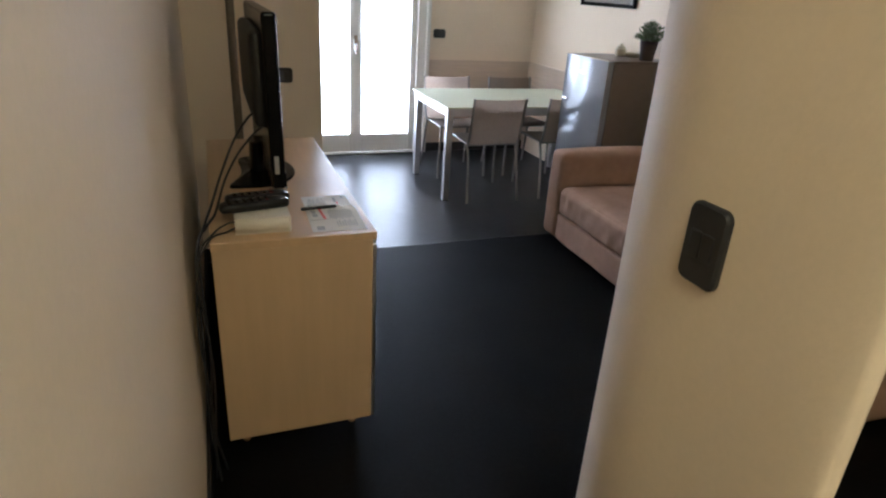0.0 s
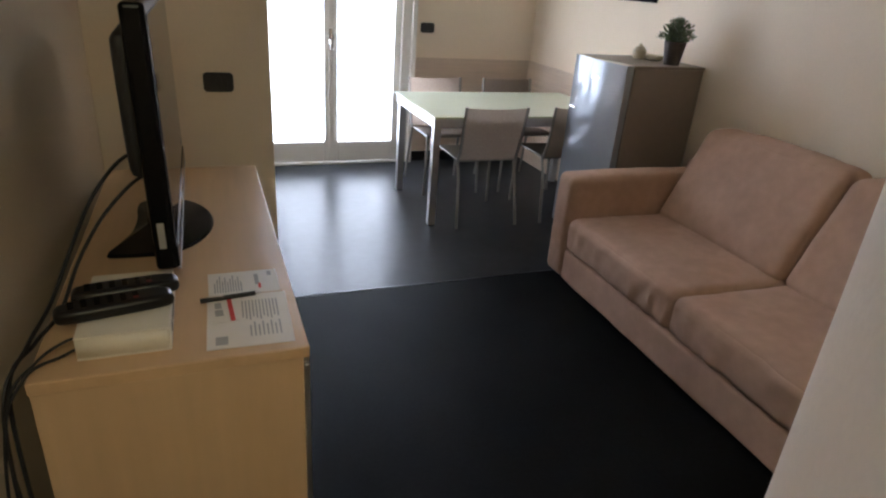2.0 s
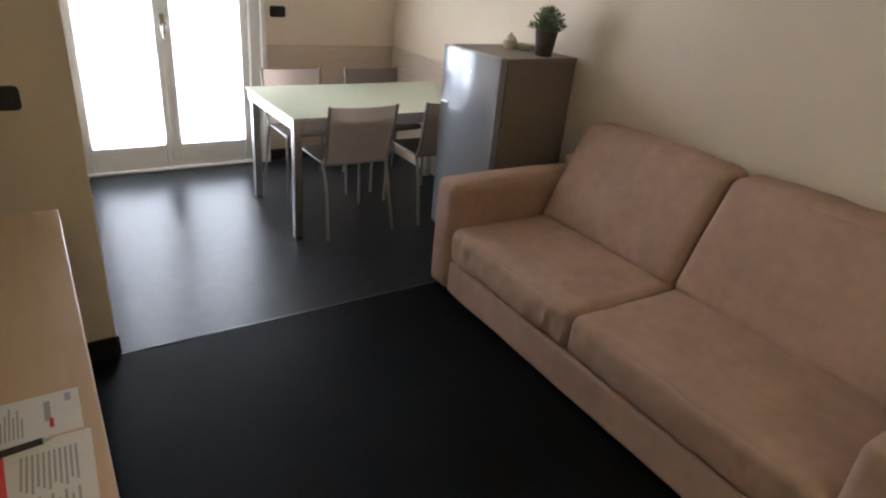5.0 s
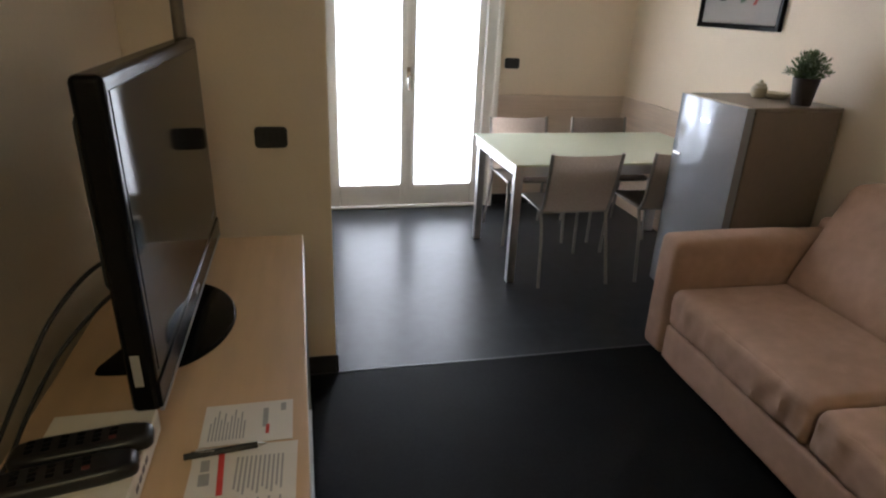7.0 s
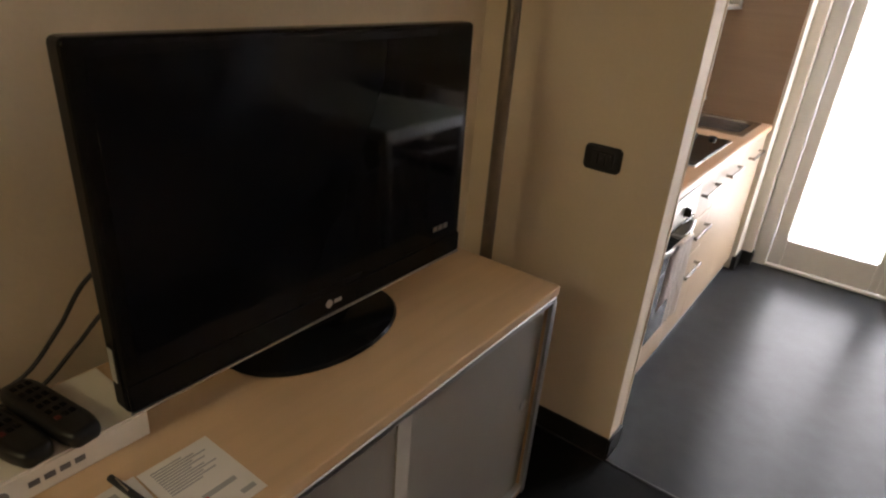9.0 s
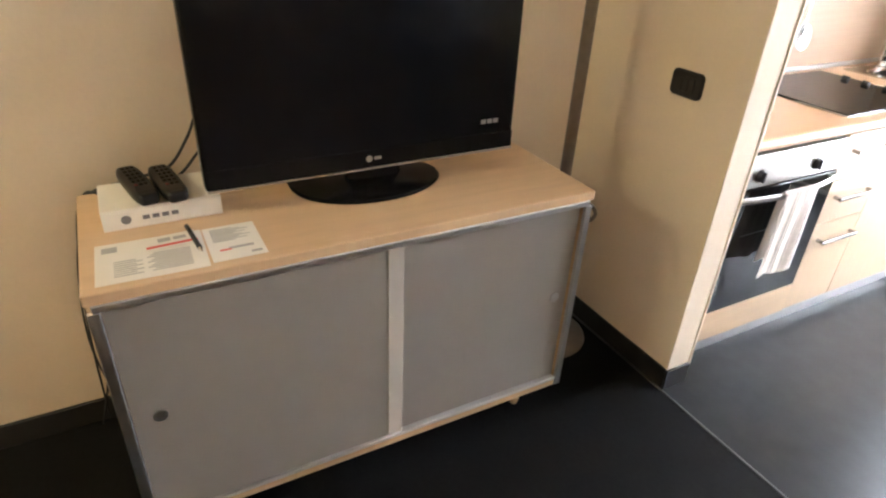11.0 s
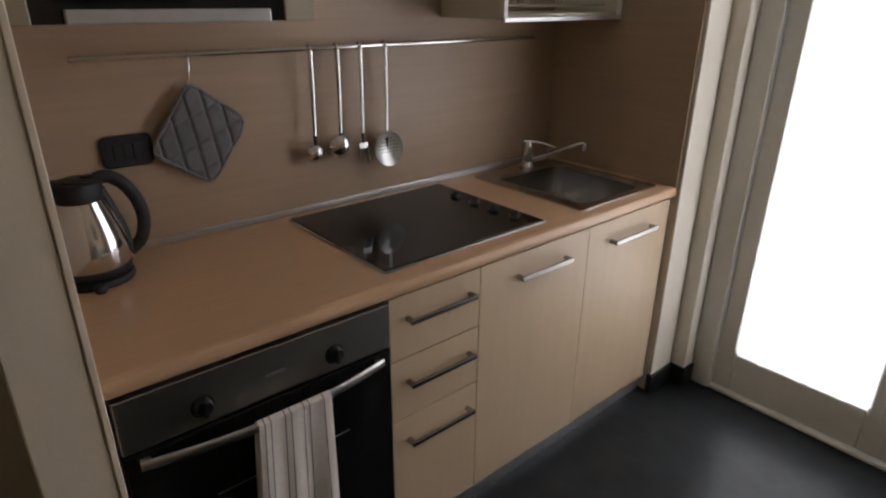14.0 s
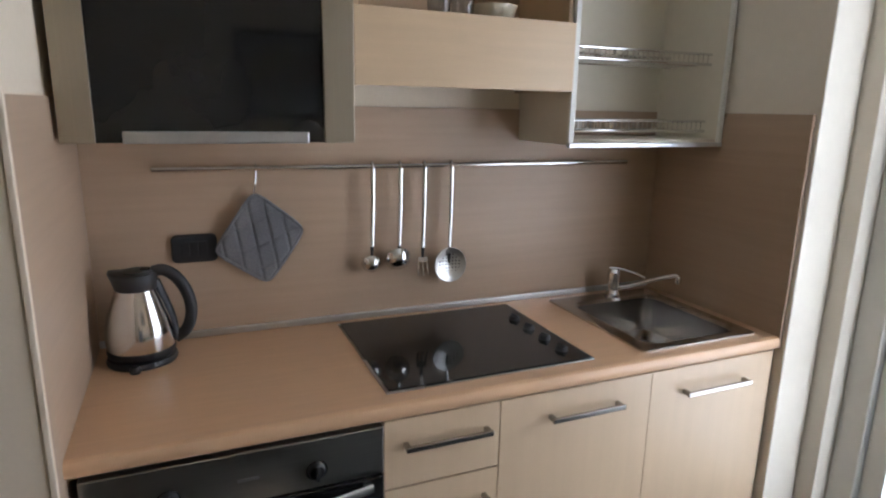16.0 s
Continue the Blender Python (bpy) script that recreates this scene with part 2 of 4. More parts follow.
def tube(pts, r, n=10, bm=None, r_end=None, flat=1.0, up=(0, 0, 1)):
    """A round (or flattened) bar swept along points."""
    bm = bm or bmesh.new()
    pts = [Vector(p) for p in pts]
    rings, side = [], None
    for i, p in enumerate(pts):
        d = (pts[min(i + 1, len(pts) - 1)] - pts[max(i - 1, 0)]).normalized()
        if side is None:
            u = Vector(up) if abs(d.dot(Vector(up))) < 0.95 else Vector((1, 0, 0))
            side = d.cross(u).normalized()
        side = (side - d * side.dot(d)).normalized()
        top = side.cross(d)
        rr = r if r_end is None else r + (r_end - r) * i / (len(pts) - 1)
        rings.append([bm.verts.new(p + rr * (math.cos(2 * math.pi * k / n) * side + flat * math.sin(2 * math.pi * k / n) * top)) for k in range(n)])
    for a, b in zip(rings, rings[1:]):
        for k in range(n):
            bm.faces.new((a[k], a[(k + 1) % n], b[(k + 1) % n], b[k]))
    bm.faces.new(list(reversed(rings[0])))
    bm.faces.new(rings[-1])
    return bm


def cushion(x0, x1, y0, y1, z0, z1, r, puff=0.02, wrinkle=0.006, lean=0.0, n=22, folds=0.0):
    """A stuffed block: rounded edges, crowned faces, slight wrinkles; lean shifts the top along x."""
    bm = bmesh.new()
    bmesh.ops.create_cube(bm, size=2)
    bmesh.ops.subdivide_edges(bm, edges=bm.edges[:], cuts=n, use_grid_fill=True)
    c = Vector(((x0 + x1) / 2, (y0 + y1) / 2, (z0 + z1) / 2))
    h = Vector(((x1 - x0) / 2, (y1 - y0) / 2, (z1 - z0) / 2))
    for v in bm.verts:
        q = Vector([math.copysign(1 - (1 - abs(a)) ** 1.35, a) for a in v.co])
        p = Vector((q.x * h.x, q.y * h.y, q.z * h.z))
        core = Vector([max(-h[i] + r, min(h[i] - r, p[i])) for i in range(3)])
        d = p - core
        if d.length > 1e-6:
            p = core + d.normalized() * min(r, d.length if max(abs(d.x), abs(d.y), abs(d.z)) < r else r)
        k = (1 - q.x ** 2) * (1 - q.y ** 2) * abs(q.z) + (1 - q.y ** 2) * (1 - q.z ** 2) * abs(q.x) * 0.6
        nrm = Vector((q.x ** 5, q.y ** 5 * 0.2, q.z ** 5))
        p += nrm * puff * k
        w = noise.noise((p + c) * 5.0) + 0.5 * noise.noise((p + c) * 14.0)
        p += (nrm if nrm.length > 0.01 else Vector((0, 0, 0))) * wrinkle * w
        if folds and q.x < -0.3:
            f = noise.noise(Vector((c.y, p.y * 16.0 + 3.0 * p.z, p.z * 5.0))) + 0.6 * noise.noise(Vector((2.0, p.y * 34.0, p.z * 11.0)))
            p.x += folds * f * min(1.0, (-q.x - 0.3) * 2)
        p.x += lean * (p.z + h.z) / (2 * h.z)
        v.co = c + p
    return bm


ORIGIN = {}


def finish(name, bm, mat, smooth=True):
    bmesh.ops.recalc_face_normals(bm, faces=bm.faces[:])
    me = bpy.data.meshes.new(name)
    bm.to_mesh(me)
    bm.free()
    me.materials.append(mat)
    if smooth:
        areas = [f.area for f in me.polygons]
        limit = 3 * sorted(areas)[len(areas) // 2] if len(areas) < 400 else 1e9
        me.set_sharp_from_angle(angle=radians(35))
        me.polygons.foreach_set("use_smooth", [a < limit for a in areas])
    return new(name, me)


def thing(name, base, label, category, group=""):
    ob = tagged(new(name), label, category, group)
    ob.empty_display_size = 0.05
    ob.location = base
    ORIGIN[ob.name] = Vector(base)
    return ob


def part(name, bm, mat, parent, label=""):
    ob = finish(name, bm, mat)
    ob.parent = parent
    ob.location = -ORIGIN[parent.name]
    ORIGIN[ob.name] = Vector((0, 0, 0))
    return tagged(ob, label)


def whole(name, bm, mat, label, category, group=""):
    return tagged(finish(name, bm, mat), label, category, group)


def structure(name, bm, mat, label, category="wall"):
    return tagged(finish(name, bm, mat), label, category, kind="structure")


# ---- structure ----
XL, XR, YN, YF, ZC = -0.26, 2.925, -1.3, 5.64, 2.7
structure("floor", B(XL - 0.15, XR + 0.15, YN - 0.15, 3.312, -0.12, 0), BLACKFLOOR, "matt black floor covering of the living area", "floor")
structure("floor_kitchen", B(XL - 0.15, XR + 0.15, 3.324, 5.9, -0.12, 0.0), STONE, "polished dark grey stone floor of the kitchen area", "floor")
structure("floor_strip", B(XL, XR, 3.312, 3.324, -0.1, 0.001), STRIP, "thin metal strip where the two floors meet", "trim")
structure("ceiling", B(XL - 0.15, XR + 0.15, YN - 0.15, 5.9, ZC, ZC + 0.12), CEIL, "plain white painted ceiling", "ceiling")
structure("wall_left", B(XL - 0.15, XL, YN, 5.36, 0, ZC), PAINT, "cream painted plaster wall behind the sideboard")
structure("wall_right", B(XR, XR + 0.15, YN, 5.9, 0, ZC), PAINT, "cream painted plaster wall behind the sofa")
structure("wall_back", B(XL - 0.15, XR + 0.15, YN - 0.15, YN, 0, ZC), PAINT, "cream painted plaster wall of the entrance")
structure("wall_partition", B(XL, 0.425, 3.332, 3.437, 0, ZC, bevel=0.003), PAINT, "cream plaster partition between sideboard and kitchen")
bm = bmesh.new()
curve = smooth_line([(x, y, 0) for x, y in ((0.60, 0.312), (0.552, 0.274), (0.528, 0.268), (0.515, 0.30), (0.515, 0.46), (0.515, 0.62), (0.54, 0.72), (0.60, 0.815), (0.65, 0.882), (0.70, 0.918), (0.78, 0.935))], 6)
outline = [(q.x, q.y) for q in curve] + [(0.86, 0.935), (0.86, 0.50)]
lo, hi = [bm.verts.new((x, y, 0)) for x, y in outline], [bm.verts.new((x, y, ZC)) for x, y in outline]
for i in range(len(outline)):
    j = (i + 1) % len(outline)
    bm.faces.new((lo[i], lo[j], hi[j], hi[i]))
bm.faces.new(lo)
bm.faces.new(hi)
structure("wall_stub", bm, PAINT, "cream plaster wall end with a wide rounded corner")
structure("wall_joint", B(0.5146, 0.5156, 0.4045, 0.4060, 0.09, ZC), PAINT, "hairline joint in the cream wall end", "trim")
structure("wall_far", B(1.80, XR, YF, 5.9, 0, ZC), PAINT, "cream painted plaster wall beside the window")
structure("wall_over_window", B(0.432, 1.80, YF, 5.9, 2.32, ZC), PAINT, "cream painted plaster above the window")
structure("wall_jamb", B(XL - 0.15, 0.372, 5.36, 5.51, 0, ZC, bevel=0.004), CREAMWHITE, "cream-white painted wall end beside the kitchen")
structure("wall_jamb_inner", B(XL - 0.15, 0.432, 5.51, 5.9, 0, ZC, bevel=0.004), CREAMWHITE, "cream-white painted window reveal")

bm = bmesh.new()
for a in ((XL, XL + 0.012, YN, 3.332, 0, 0.085), (XL + 0.012, 0.425, 3.3245, 3.332, 0, 0.085), (0.425, 0.436, 3.3245, 3.437, 0, 0.085),
          (XR - 0.012, XR, YN, YF - 0.02, 0, 0.085), (1.81, XR - 0.012, YF - 0.032, YF - 0.02, 0, 0.085),
          (0.358, 0.384, 5.348, 5.36, 0, 0.085), (0.372, 0.384, 5.36, 5.498, 0, 0.085), (0.372, 0.444, 5.498, 5.51, 0, 0.085), (0.432, 0.444, 5.51, 5.575, 0, 0.085),
          (0.505, 0.515, 0.312, 0.62, 0, 0.085)):
    box(bm, *a, bevel=0.002, seg=1)
structure("baseboard", bm, SKIRT, "low black skirting board along the walls", "baseboard")
structure("wainscot_far", B(1.81, XR, YF - 0.02, YF, 0.0, 0.885), WAINSCOT_FAR, "beige wood-grain wall panel behind the dining table", "wall panel")
structure("wainscot_right", B(XR - 0.02, XR, 4.02, YF - 0.021, 0.0, 0.885), WAINSCOT, "beige wood-grain wall panel beside the dining table", "wall panel")
structure("backsplash", B(XL, XL + 0.010, 3.4465, 5.346, 0.885, 1.553), SPLASH, "beige wood-grain splashback behind the worktop", "backsplash")
structure("backsplash_side_left", B(XL, 0.413, 3.4375, 3.446, 0.0, 1.560), SPLASH_SIDE, "beige wood-grain side panel by the kettle", "backsplash")
structure("cabinet_end_panel", B(XL, 0.335, 5.347, 5.36, 0.07, 0.845), SPLASH_SIDE, "beige wood-grain end panel beside the sink cabinet", "wall panel")
structure("backsplash_side_right", B(XL, 0.357, 5.347, 5.36, 0.8465, 1.553), SPLASH_SIDE, "beige wood-grain side panel by the sink", "backsplash")
structure("corner_trim", B(0.4135, 0.428, 3.4375, 3.4490, 0.0, ZC, bevel=0.002), PAINT, "cream trim strip on the partition's kitchen edge", "trim")

# the glazed double door to the outside
win = tagged(new("window_1"), "white glazed double door with sheer curtains", "window", kind="structure")
ORIGIN[win.name] = Vector((0, 0, 0))
bm = bmesh.new()
for a in ((0.433, 0.515, 5.575, 5.70, 0, 2.32), (1.695, 1.80, 5.575, 5.70, 0, 2.32), (0.515, 1.695, 5.575, 5.70, 2.24, 2.32), (0.515, 1.695, 5.58, 5.70, 0, 0.018)):
    box(bm, *a, bevel=0.006)
part("window_frame", bm, WHITE, win)
part("casing", B(1.775, 1.815, 5.555, 5.64, 0, 2.36, bevel=0.006), WHITE, win)
for x0, x1, s0, s1 in ((0.518, 1.113, 0.075, 0.055), (1.117, 1.692, 0.055, 0.06)):
    bm = bmesh.new()
    box(bm, x0, x0 + s0, 5.595, 5.65, 0.022, 2.238, bevel=0.008)
    box(bm, x1 - s1, x1, 5.595, 5.65, 0.022, 2.238, bevel=0.008)
    box(bm, x0 + s0, x1 - s1, 5.597, 5.648, 0.022, 0.190, bevel=0.006)
    box(bm, x0 + s0, x1 - s1, 5.597, 5.648, 2.14, 2.238, bevel=0.006)
    leaf = part("leaf", bm, WHITE, win)
    pane = part("pane", B(x0 + s0 - 0.005, x1 - s1 + 0.005, 5.622, 5.628, 0.186, 2.145), GLASS, leaf)
    pane.visible_shadow = False
bm = lathe([(0.013, 0), (0.013, 0.03), (0.02, 0.034), (0.02, 0.038)], n=16)
bm.transform(pose(1.115, 5.595, 1.03, 90))
box(bm, 1.10, 1.13, 5.585, 5.595, 0.97, 1.09, bevel=0.003)
tube([(1.115, 5.56, 1.03), (1.115, 5.555, 1.02), (1.115, 5.553, 0.93)], 0.009, bm=bm)
part("door_handle", bm, CHROME, win, "metal window handle")
part("astragal", B(1.098, 1.132, 5.587, 5.595, 0.03, 2.23, bevel=0.004), WHITE, win)

for x0, x1 in ((0.600, 1.058), (1.172, 1.625)):
    bm = bmesh.new()
    nx, nz, grid = 60, 24, []
    for j in range(nz + 1):
        row = []
        for i in range(nx + 1):
            u, w = i / nx, j / nz
            hem = 0.205 + 0.007 * math.sin(u * 23) + 0.004 * math.sin(u * 51 + 1)
            z = hem + (2.15 - hem) * w
            y = 5.588 + 0.005 * math.sin(u * 46 + 0.6 * math.sin(w * 3)) + 0.003 * math.sin(u * 83 + w)
            row.append(bm.verts.new((x0 - 0.012 + (x1 - x0 + 0.024) * u, y, z)))
        grid.append(row)
    for j in range(nz):
        for i in range(nx):
            bm.faces.new((grid[j][i], grid[j][i + 1], grid[j + 1][i + 1], grid[j + 1][i]))
    c = thing("curtain", ((x0 + x1) / 2, 5.588, 0.2), "sheer white curtain with wavy hem on the glazed door", "curtain", "door curtains")
    part("cloth", bm, SHEER, c)
    part("curtain_rod", tube([(x0 - 0.015, 5.588, 2.15), (x1 + 0.015, 5.588, 2.15)], 0.005), WHITE, c)


# ---- sockets and switches ----
def rounded_plate(w, h, t, r):
    bm = bmesh.new()
    rings = []
    for y, d in ((0, 0), (-t * 0.6, 0), (-t, 0.004)):
        ring = []
        for cx, cz, a0 in ((w / 2 - r, h / 2 - r, 0), (-w / 2 + r, h / 2 - r, 90), (-w / 2 + r, -h / 2 + r, 180), (w / 2 - r, -h / 2 + r, 270)):
            for k in range(7):
                a = math.radians(a0 + 15 * k)
                ring.append(bm.verts.new((cx + (r - d) * math.cos(a), y, cz + (r - d) * math.sin(a))))
        rings.append(ring)
    for p, q in zip(rings, rings[1:]):
        for i in range(len(p)):
            j = (i + 1) % len(p)
            bm.faces.new((p[i], p[j], q[j], q[i]))
    bm.faces.new(rings[0])
    bm.faces.new(rings[-1])
    return bm


def plate(base, m, w, h, modules, label, category):
    t = thing("wall_socket" if category == "socket" else "light_switch", base, label, category, "dark wall plates")
    bm = rounded_plate(w, h, 0.012, 0.016)
    bm.transform(m)
    f = part("frame", bm, BLACK, t)
    for k in range(modules):
        x = (k - (modules - 1) / 2) * 0.0235
        bm = B(x - 0.0108, x + 0.0108, -0.0145, -0.010, -0.021, 0.021, bevel=0.0015)
        bm.transform(m)
        part("module", bm, BLACK, f)
    return t


plate((0.21, 3.323, 1.05), pose(0.212, 3.332, 1.05), 0.118, 0.078, 3, "black three-module wall socket on the partition", "socket")
plate((1.93, 5.628, 1.125), pose(1.93, 5.64, 1.125), 0.118, 0.078, 3, "black three-module wall socket above the wood panel", "socket")
plate((-0.24, 3.707, 1.151), pose(-0.25, 3.707, 1.151, 0, 0, 90), 0.122, 0.08, 3, "black wall socket on the kitchen splashback", "socket")
plate((0.51, 0.535, 1.203), pose(0.5149, 0.535, 1.205, 0, 0, -90), 0.076, 0.124, 2, "black light switch on the cream wall end", "switch")


# ---- sideboard ----
sb = thing("sideboard", (0.06, 2.295, 0), "light beech sideboard with sliding frosted glass doors", "sideboard")
part("top", B(-0.187, 0.312, 1.65, 2.94, 0.778, 0.805, bevel=0.003), BEECH_TOP, sb)
part("side_panel", B(-0.185, 0.300, 1.653, 1.675, 0.082, 0.778, bevel=0.002), BEECH, sb)
part("side_panel", B(-0.185, 0.300, 2.915, 2.937, 0.082, 0.778, bevel=0.002), BEECH, sb)
part("bottom", B(-0.185, 0.308, 1.6755, 2.9145, 0.082, 0.106, bevel=0.002), BEECH_TOP, sb)
part("back", B(-0.185, -0.178, 1.6755, 2.9145, 0.1065, 0.7775), INSIDE, sb)
part("shelf", B(-0.177, 0.284, 1.676, 2.914, 0.425, 0.445), BEECH_TOP, sb)
for name, a in (("top_track", (0.283, 0.313, 1.662, 2.928, 0.760, 0.7775)), ("bottom_track", (0.283, 0.311, 1.676, 2.914, 0.1065, 0.118)),
                ("edge_trim", (0.300, 0.312, 1.652, 1.676, 0.084, 0.760)), ("edge_trim", (0.300, 0.312, 2.914, 2.938, 0.084, 0.760))):
    part(name, B(*a, bevel=0.002, seg=1), ALU, sb, "aluminium strip")
for y0, y1, x, ky in ((1.678, 2.325, 0.300, 1.735), (2.265, 2.912, 0.290, 2.868)):
    d = part("sliding_door", B(x - 0.0025, x + 0.0025, y0, y1, 0.1185, 0.7595, bevel=0.001, seg=1), FROST, sb, "frosted grey glass door")
    bm = lathe([(0.017, 0), (0.017, 0.002), (0.013, 0.003), (0.0, 0.0025)], n=24)
    bm.transform(pose(x + 0.0027, ky, 0.447, 0, 90))
    part("finger_pull", bm, ALU, d)
    ye = y1 if ky < 2 else y0
    part("edge_strip", B(x - 0.005, x + 0.005, ye - 0.022, ye + 0.022, 0.119, 0.759, bevel=0.002), STRIPGLASS, d)
for x in (-0.13, 0.25):
    for y in (1.75, 2.80):
        part("foot", lathe([(0.013, 0), (0.017, 0.02), (0.019, 0.082)], (x, y, 0), n=20), BEECH, sb)

# ---- television ----
tv = thing("television", (-0.02, 2.38, 0.805), "black flat-screen television on an oval gloss stand", "television")
lean = pose(0.068, 2.370, 0.868, 0, -0.8, 0)


def tilted(bm):
    bm.transform(lean)
    return bm


part("bezel", tilted(B(-0.047, 0, -0.435, 0.435, 0, 0.562, bevel=0.011, seg=3)), GLOSSBLACK, tv)
bm = cushion(-0.082, -0.040, -0.36, 0.36, 0.19, 0.50, 0.022, puff=0.01, wrinkle=0, n=10)
part("rear_housing", tilted(bm), BLACK, tv)
part("screen", tilted(B(-0.002, 0.0012, -0.410, 0.410, 0.070, 0.538)), SCREEN, tv, "dark reflective screen")
part("speaker_bar", tilted(B(-0.004, 0.003, -0.432, 0.432, 0.006, 0.056, bevel=0.003)), GLOSSBLACK, tv)
part("trim_line", tilted(B(-0.003, 0.004, -0.432, 0.432, 0.001, 0.005)), ALU, tv)
bm = lathe([(0.009, 0), (0.009, 0.0012)], n=20)
bm.transform(pose(0.0032, -0.02, 0.031, 0, 90))
box(bm, 0.003, 0.0042, -0.006, 0.014, 0.027, 0.035)
part("badge", tilted(bm), ALU, tv, "small pale maker's badge")
bm = bmesh.new()
for k in range(3):
    box(bm, 0.0012, 0.002, 0.322 + 0.02 * k, 0.338 + 0.02 * k, 0.085, 0.097)
part("sticker", tilted(bm), PRINT, tv, "small pale sticker strip")
foot = [(0.148 * math.cos(radians(k)), 0.215 * math.sin(radians(k))) for k in range(-88, 89, 8)]
foot += [(q.x, q.y) for q in smooth_line([(0.0, 0.215, 0), (-0.035, 0.205, 0), (-0.06, 0.18, 0), (-0.065, 0.13, 0), (-0.06, 0.07, 0), (-0.06, 0.0, 0), (-0.068, -0.07, 0), (-0.095, -0.15, 0), (-0.112, -0.20, 0), (-0.085, -0.212, 0), (0.0, -0.217, 0)], 4)]
bm = bmesh.new()
tiers = [[bm.verts.new((k * x, 2.372 + k * y, 0.805 + z)) for x, y in foot] for k, z in ((0.985, 0), (1.0, 0.004), (0.97, 0.010), (0.6, 0.018), (0.25, 0.024))]
for p, q in zip(tiers, tiers[1:]):
    for i in range(len(p)):
        j = (i + 1) % len(p)
        bm.faces.new((p[i], p[j], q[j], q[i]))
bm.faces.new(tiers[0])
bm.faces.new(tiers[-1])
part("stand_base", bm, GLOSSBLACK, tv)
part("stand_neck", lathe([(1.0, 0.0), (0.85, 0.04), (0.8, 0.11)], (0.005, 2.385, 0.825), n=28, sx=0.035, sy=0.085), GLOSSBLACK, tv)
part("port_label", tilted(B(-0.034, -0.020, -0.4362, -0.4345, 0.055, 0.115)), PRINT, tv, "pale port label")

for k, pts in enumerate((
        [(0.02, 2.12, 1.10), (-0.03, 2.03, 1.10), (-0.085, 1.97, 1.04), (-0.135, 1.93, 0.94), (-0.175, 1.87, 0.85), (-0.20, 1.76, 0.82), (-0.228, 1.66, 0.76), (-0.232, 1.62, 0.5), (-0.235, 1.60, 0.2), (-0.22, 1.55, 0.012)],
        [(0.02, 2.10, 1.05), (-0.02, 2.03, 1.04), (-0.08, 1.99, 0.98), (-0.13, 1.95, 0.90), (-0.165, 1.88, 0.82), (-0.195, 1.78, 0.809), (-0.222, 1.68, 0.77), (-0.215, 1.63, 0.45), (-0.23, 1.62, 0.2), (-0.20, 1.60, 0.012)],
        [(-0.110, 1.745, 0.834), (-0.135, 1.735, 0.832), (-0.175, 1.70, 0.818), (-0.222, 1.655, 0.76), (-0.24, 1.60, 0.55), (-0.225, 1.58, 0.3), (-0.23, 1.62, 0.012)],
        [(-0.110, 1.725, 0.822), (-0.135, 1.715, 0.815), (-0.19, 1.67, 0.806), (-0.228, 1.63, 0.7), (-0.21, 1.59, 0.4), (-0.235, 1.57, 0.012)])):
    whole("cable", tube(smooth_line(pts), 0.004 if k < 2 else 0.003, n=8), BLACK, "black cable hanging behind the sideboard", "cable", "television cables")

# ---- things on the sideboard ----
bk = thing("book", (-0.06, 1.835, 0.805), "thick off-white book lying under two remote controls", "book")
part("cover", B(-0.112, 0.052, 1.705, 1.968, 0.851, 0.855, bevel=0.001), BOOKWHITE, bk)
part("cover", B(-0.112, 0.052, 1.705, 1.968, 0.805, 0.809, bevel=0.001), BOOKWHITE, bk)
part("spine", B(0.048, 0.053, 1.705, 1.968, 0.8092, 0.8508, bevel=0.0015), BOOKWHITE, bk)
part("paper_block", B(-0.1115, 0.0475, 1.7055, 1.9675, 0.8092, 0.8508), BOOKWHITE, bk)
bm = lathe([(0.011, 0), (0.011, 0.0006)], n=20)
bm.transform(pose(0.0532, 1.755, 0.829, 0, 90))
for k in range(4):
    part("spine_bar", B(0.0531, 0.0537, 1.79 + 0.021 * k, 1.805 + 0.021 * k, 0.824, 0.834), INK, bk)
part("spine_mark", bm, INK, bk)


def remote(x0, x1, y0, y1, z, yaw, label):
    m = pose((x0 + x1) / 2, (y0 + y1) / 2, z, 0, 0, yaw)
    t = thing("remote_control", ((x0 + x1) / 2, (y0 + y1) / 2, z), label, "remote control", "remotes on the book")
    L, W = (x1 - x0) / 2, (y1 - y0) / 2
    bm = B(-L, L, -W, W, 0, 0.030, bevel=0.012, seg=4)
    bmesh.ops.subdivide_edges(bm, edges=[e for e in bm.edges if abs(e.verts[0].co.x - e.verts[1].co.x) > L], cuts=10)
    for v in bm.verts:
        end = max(0.0, (abs(v.co.x) / L - 0.55) / 0.45)
        v.co.y *= 1 - 0.34 * end ** 2
        v.co.z *= 1 - 0.12 * end ** 2
    bm.transform(m)
    part("body", bm, REMOTE, t)
    for i in range(6):
        for j in range(3):
            bm = B(-L + 0.025 + i * 0.023, -L + 0.036 + i * 0.023, -0.014 + j * 0.011, -0.006 + j * 0.011, 0.0293, 0.0316, bevel=0.001, seg=1)
            bm.transform(m)
            part("button", bm, DARKRED if (i, j) == (5, 0) else GLOSSBLACK, t)


remote(-0.155, 0.060, 1.765, 1.822, 0.855, 11, "long black remote control lying on the white book")
remote(-0.135, 0.068, 1.832, 1.890, 0.855, 8, "black remote control beside another on the book")


